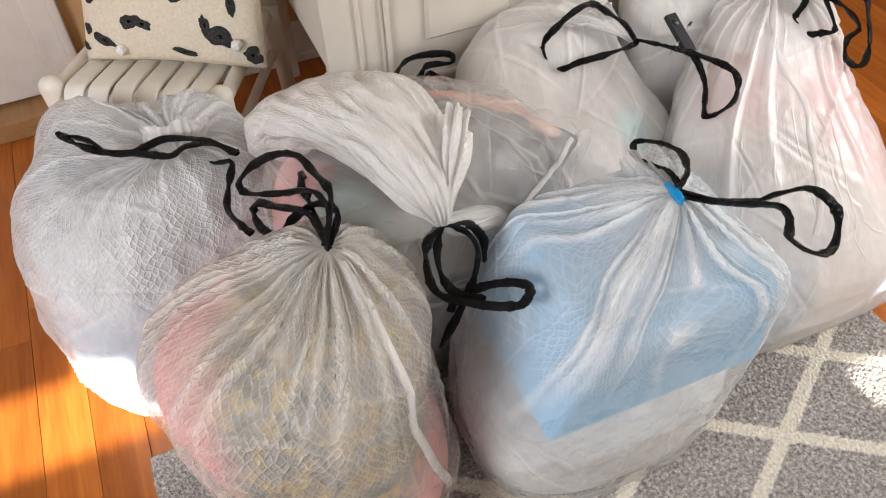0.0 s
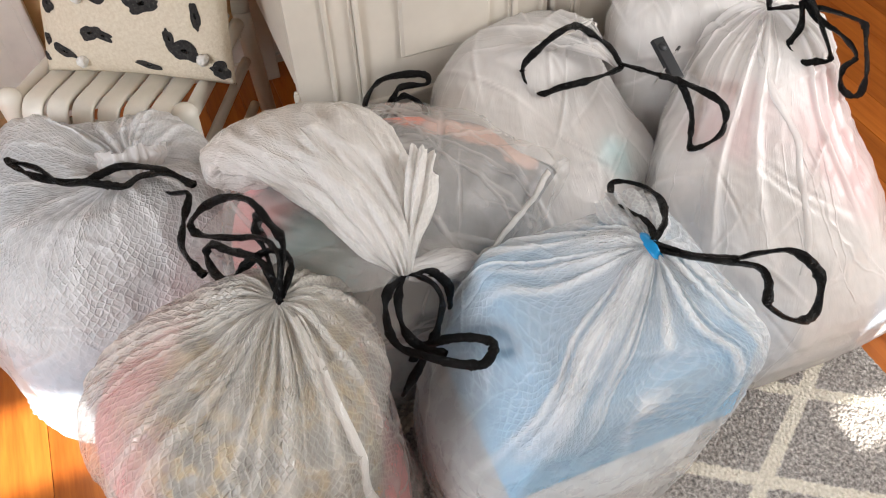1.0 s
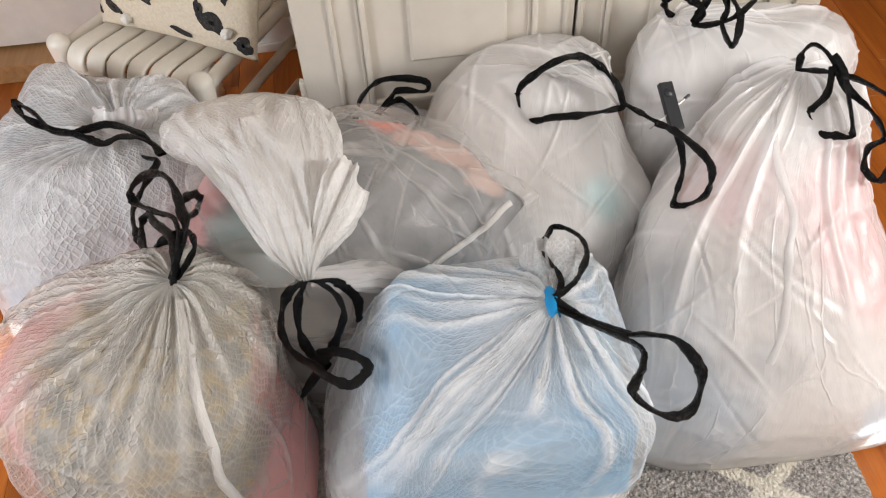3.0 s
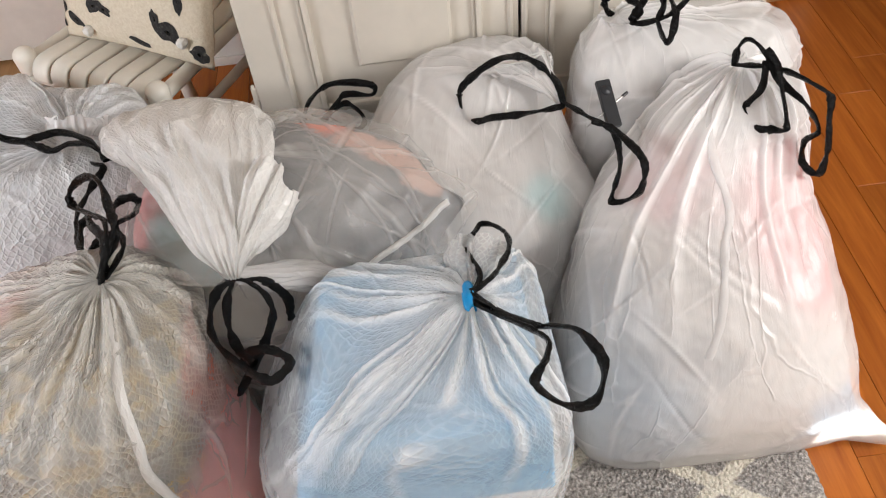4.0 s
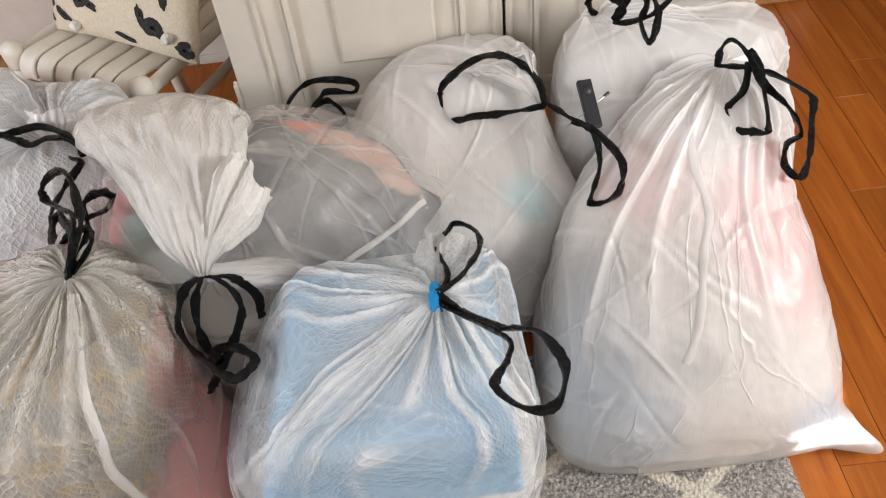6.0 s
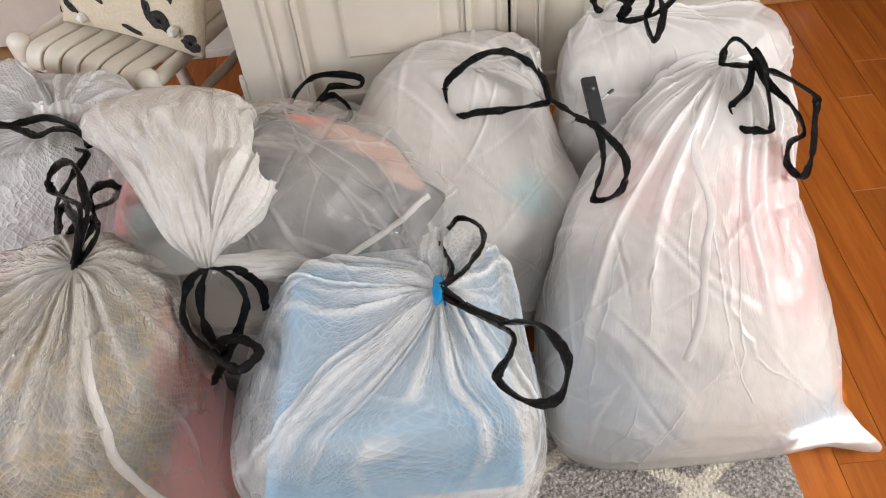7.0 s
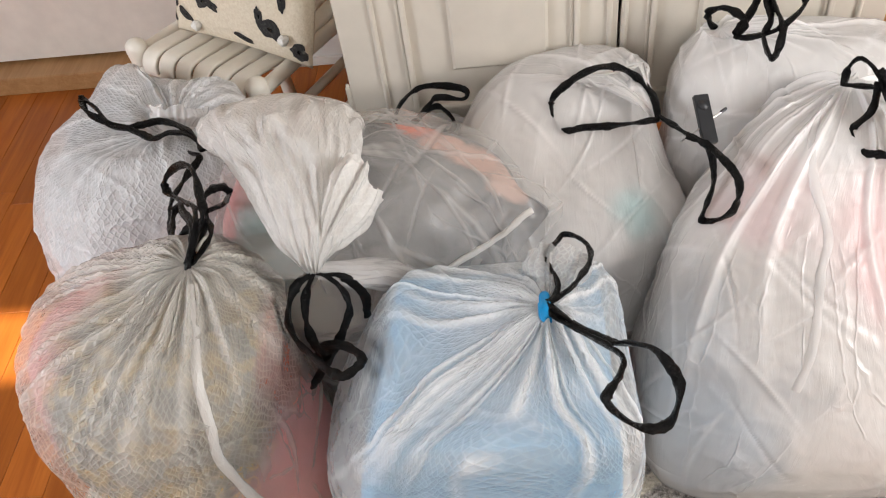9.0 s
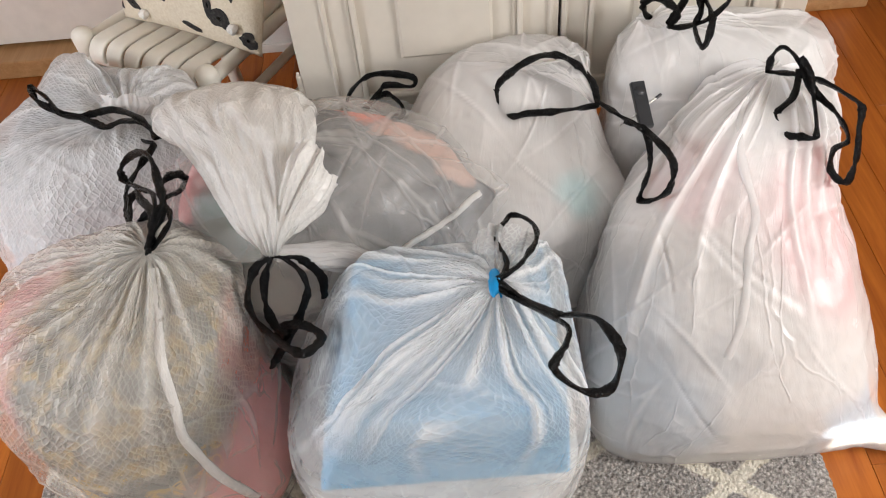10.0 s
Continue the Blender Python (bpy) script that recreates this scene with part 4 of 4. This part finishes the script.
# bag beside the chair
b_bag = bag("full white tied bag of pale clothes beside the chair", 0, 0)
B = Bag([(0, -.20, 1.36, .16, .17, .19, .17, 2.3), (.05, -.19, 1.36, .22, .2, .24, .22, 2.3), (.2, -.18, 1.36, .25, .22, .27, .24, 2.2), (.35, -.175, 1.37, .245, .235, .26, .22, 2.3), (.44, -.165, 1.38, .23, .225, .22, .20, 2.4), (.50, -.155, 1.385, .19, .20, .17, .17, 2.4), (.53, -.14, 1.38, .125, .15, .11, .13, 2.2), (.53, -.11, 1.365, .055, .07, .05, .08, 2), (.505, -.08, 1.343, .014, .014, .014, .014, 2)], 4, reach=0.26, count=26, folds=0.006, pleat=0.006, ears=((116, 20, 0.085, .44, .2),))
B.shell(COOL_FILM, b_bag)
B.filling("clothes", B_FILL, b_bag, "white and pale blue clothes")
mesh_part("gathered_rim", tuft((-.078, 1.36, .50), (.1, .6, .8), 0.06, 0.05, 14), WHITE_FILM, b_bag)
loops_of(b_bag, [(0.014, 1.24, 0.555), (-0.031, 1.294, 0.555), (-0.09, 1.336, 0.555), (-0.13, 1.336, 0.555), (-0.164, 1.334, 0.555), (-0.197, 1.35, 0.555), (-0.22, 1.381, 0.575), (-0.265, 1.415, 0.575), (-0.269, 1.397, 0.575), (-0.239, 1.349, 0.575), (-0.201, 1.346, 0.555), (-0.165, 1.341, 0.555), (-0.127, 1.324, 0.555), (-0.094, 1.303, 0.555), (-0.06, 1.302, 0.555), (-0.021, 1.277, 0.555), (0.014, 1.24, 0.555)],
         [(-0.055, 1.329, 0.516), (-0.032, 1.278, 0.526), (0.005, 1.255, 0.543), (-0.016, 1.211, 0.534), (-0.036, 1.153, 0.525), (-0.024, 1.096, 0.531), (-0.006, 1.05, 0.539)], seed=13)

# small bag behind, against the cabinet
h_bag = bag("small white tied bag wedged against the cabinet doors", 0, 0)
Hb = Bag([(0, .40, 1.40, .09, .1, .06, .06, 2.2), (.05, .40, 1.40, .11, .12, .07, .07, 2.2), (.25, .40, 1.40, .11, .12, .075, .07, 2.2), (.38, .41, 1.40, .10, .11, .065, .065, 2), (.44, .42, 1.40, .06, .07, .04, .045, 2), (.462, .41, 1.39, .012, .012, .012, .012, 2)], 5, 140, 100)
Hb.shell(COOL_FILM, h_bag)
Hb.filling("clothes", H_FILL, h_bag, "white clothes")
loops_of(h_bag, [(0.371, 1.368, 0.478), (0.385, 1.395, 0.505), (0.427, 1.419, 0.523), (0.478, 1.426, 0.523), (0.516, 1.423, 0.513), (0.509, 1.412, 0.503), (0.465, 1.414, 0.512), (0.441, 1.396, 0.497), (0.404, 1.368, 0.474)],
         [(0.405, 1.363, 0.478), (0.453, 1.388, 0.503), (0.481, 1.388, 0.499), (0.493, 1.375, 0.48), (0.477, 1.36, 0.463), (0.432, 1.357, 0.466)], r=0.0075, seed=17, dx=-0.02)

# bag with the clip
e_bag = bag("white tied bag with round containers inside, leaning on the cabinet", 0, 0)
E = Bag([(0, .66, 1.27, .16, .17, .14, .15, 2.3), (.05, .66, 1.26, .19, .2, .18, .18, 2.3), (.2, .67, 1.25, .205, .21, .19, .21, 2.2), (.35, .67, 1.255, .21, .215, .19, .21, 2.2), (.43, .67, 1.28, .205, .20, .14, .19, 2.2), (.48, .68, 1.325, .195, .175, .10, .15, 2.2), (.52, .695, 1.36, .175, .15, .075, .11, 2.2), (.558, .72, 1.385, .135, .125, .05, .08, 2), (.572, .765, 1.36, .075, .075, .035, .055, 2), (.556, .815, 1.305, .032, .03, .022, .028, 2), (.532, .845, 1.266, .010, .010, .010, .010, 2)], 6, reach=0.15, lumps=0.006, folds=0.004, pleat=0.006, count=22, creases=50, ears=((-22, 11, 0.035, .37, .06),))
E.shell(WHITE_FILM, e_bag)
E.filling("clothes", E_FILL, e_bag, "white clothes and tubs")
loops_of(e_bag, [(.846, 1.262, .536), (.84, 1.30, .556), (.816, 1.335, .574), (.78, 1.328, .604), (.735, 1.309, .620), (.69, 1.312, .592), (.661, 1.318, .549), (.672, 1.286, .506), (.715, 1.258, .528), (.761, 1.237, .544), (.81, 1.245, .541), (.846, 1.258, .536)],
         [(.843, 1.264, .54), (.862, 1.225, .55), (.878, 1.199, .554), (.913, 1.164, .548), (.932, 1.105, .555), (.942, 1.062, .55), (.935, 1.042, .512), (.917, 1.054, .478), (.893, 1.068, .466), (.906, 1.094, .484), (.918, 1.118, .505), (.918, 1.15, .532), (.905, 1.168, .55), (.88, 1.18, .558)], seed=21, jig=0.2)

# tall bag in front of the doorway side
f_bag = bag("large white tied bag of pink and blue clothes on rug", 0, 0)
F = Bag([(0, 1.08, .98, .27, .27, .19, .18, 4.5), (.04, 1.08, .98, .287, .285, .215, .21, 4.5), (.16, 1.07, .98, .275, .275, .225, .22, 3.2), (.3, 1.07, 1.0, .255, .235, .185, .22, 2.2), (.42, 1.07, 1.06, .208, .2, .125, .19, 2.1), (.5, 1.09, 1.12, .14, .165, .075, .16, 2), (.56, 1.13, 1.19, .10, .12, .07, .10, 2), (.585, 1.155, 1.235, .035, .05, .03, .04, 2), (.594, 1.162, 1.246, .012, .012, .012, .012, 2)], 7, reach=0.44, count=18, lumps=0.005, folds=0.004, pleat=0.008, creases=48, ears=((-38, 12, 0.085, .03, .05),))
F.shell(WHITE_FILM, f_bag)
F.band("fold", WHITE_FILM, f_bag, F.near((1.13, 1.22, .57), (1.091, 1.164, .52), (1.074, 1.047, .47), (1.062, .963, .42), (1.044, .879, .36), (1.014, .814, .31)), 0.016, "long doubled fold of the film")
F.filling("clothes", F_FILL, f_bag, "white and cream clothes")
loops_of(f_bag, [(1.161, 1.218, 0.607), (1.194, 1.189, 0.616), (1.23, 1.157, 0.627), (1.264, 1.119, 0.626), (1.274, 1.102, 0.615), (1.27, 1.087, 0.585), (1.274, 1.058, 0.547), (1.27, 1.039, 0.512), (1.26, 1.039, 0.491), (1.246, 1.058, 0.499), (1.25, 1.076, 0.534), (1.263, 1.082, 0.565), (1.244, 1.123, 0.596), (1.216, 1.166, 0.616), (1.202, 1.197, 0.642), (1.181, 1.224, 0.647), (1.166, 1.229, 0.63), (1.163, 1.218, 0.609)],
         [(1.195, 1.175, 0.635), (1.186, 1.157, 0.603), (1.165, 1.156, 0.576), (1.166, 1.13, 0.552), (1.187, 1.106, 0.555), (1.211, 1.086, 0.568), (1.216, 1.124, 0.612), (1.209, 1.164, 0.642), (1.193, 1.193, 0.652)], seed=25, dx=-0.022)

# bag behind it
g_bag = bag("white tied bag standing against the cabinet behind the large bag", 0, 0)
G = Bag([(0, 1.1, 1.33, .2, .2, .09, .12, 2.6), (.06, 1.1, 1.33, .225, .22, .10, .14, 2.6), (.25, 1.1, 1.335, .225, .225, .105, .14, 2.6), (.42, 1.1, 1.34, .22, .22, .10, .135, 3), (.52, 1.1, 1.35, .21, .22, .08, .12, 3), (.575, 1.09, 1.365, .185, .21, .055, .095, 3), (.60, 1.06, 1.378, .13, .19, .03, .06, 2.5), (.613, .99, 1.39, .04, .09, .015, .025, 2), (.622, .974, 1.392, .012, .012, .012, .012, 2)], 8, 280, 200, reach=0.15, folds=0.008, lumps=0.008, pleat=0.006, count=22)
G.shell(WHITE_FILM, g_bag)
G.filling("clothes", WHITE_CLOTH, g_bag, "white clothes")
loops_of(g_bag, [(0.98, 1.388, 0.624), (0.97, 1.396, 0.63), (0.974, 1.408, 0.646), (1.002, 1.396, 0.662), (1.022, 1.366, 0.654), (1.006, 1.359, 0.631), (1.042, 1.337, 0.646), (1.077, 1.323, 0.668), (1.105, 1.326, 0.697), (1.102, 1.342, 0.71), (1.084, 1.37, 0.719), (1.059, 1.392, 0.715)],
         [(1.047, 1.433, 0.687), (1.059, 1.396, 0.684), (1.063, 1.348, 0.672), (1.044, 1.328, 0.652), (1.045, 1.275, 0.636), (1.073, 1.309, 0.666), (1.074, 1.357, 0.682), (1.067, 1.414, 0.696), (1.035, 1.379, 0.662), (1.006, 1.358, 0.634)], seed=29, dx=-0.02)


# ---- the black clip on the string ----
def clip():
    c = empty("clip")
    c.matrix_basis = pose(0.917, 1.218, 0.560, 30, 4, 8)
    tagged(c, "small black plastic clip with a steel pin, held on the drawstring", "clip")
    part("case", box(-0.013, 0.013, -0.045, 0.045, -0.006, 0.006, 0.002), BLACK_PLASTIC, c, smooth=False)
    part("button", rod((0, 0.025, 0.006), (0, 0.025, 0.0075), 0.0095, 0.009, 24), BLACK_PLASTIC, c)
    part("pin", rod((0.012, 0.0, 0.0), (0.035, 0.012, 0.0), 0.0016, 0.0016, 10), STEEL, c)
    part("pin_tip", rod((0.030, 0.010, 0.0), (0.040, 0.0155, 0.0), 0.003, 0.003, 10, True), BLACK_PLASTIC, c)
    part("wire", rod((-0.012, -0.015, 0.0), (-0.05, -0.035, -0.004), 0.0013, 0.0013, 10), STEEL, c)


clip()


# ---- floor planks ----
def planks():
    wide = 0.1035
    rng = random.Random(11)
    cache = {}
    n = 0
    k = 0
    x = -0.5315 - wide * 15
    while x + wide < X1 + 0.09:
        y = Y0
        cut = rng.choice((0.35, 0.55, 0.75, 0.95))
        while y < Y1 + 1.28:
            ln = cut if y == Y0 else rng.choice((0.75, 0.95, 1.2, 1.45))
            ln = min(ln, round(Y1 + 1.3 - y, 3))
            key = ln
            if key not in cache:
                bm = box(-wide / 2 + 0.0006, wide / 2 - 0.0006, -ln / 2 + 0.0003, ln / 2 - 0.0003, -0.012, 0.0, 0.0006, 1)
                me = bpy.data.meshes.new("plank")
                bm.to_mesh(me)
                bm.free()
                me.materials.append(FLOOR_WOOD)
                cache[key] = me
            if x > X0 - wide and y + ln > Y0:
                ob = new("plank", cache[key])
                ob.location = (x + wide / 2, y + ln / 2, 0.0002 * rng.random())
                ob.parent = ground_slab
                n += 1
            y += ln
        x += wide
        k += 1


planks()
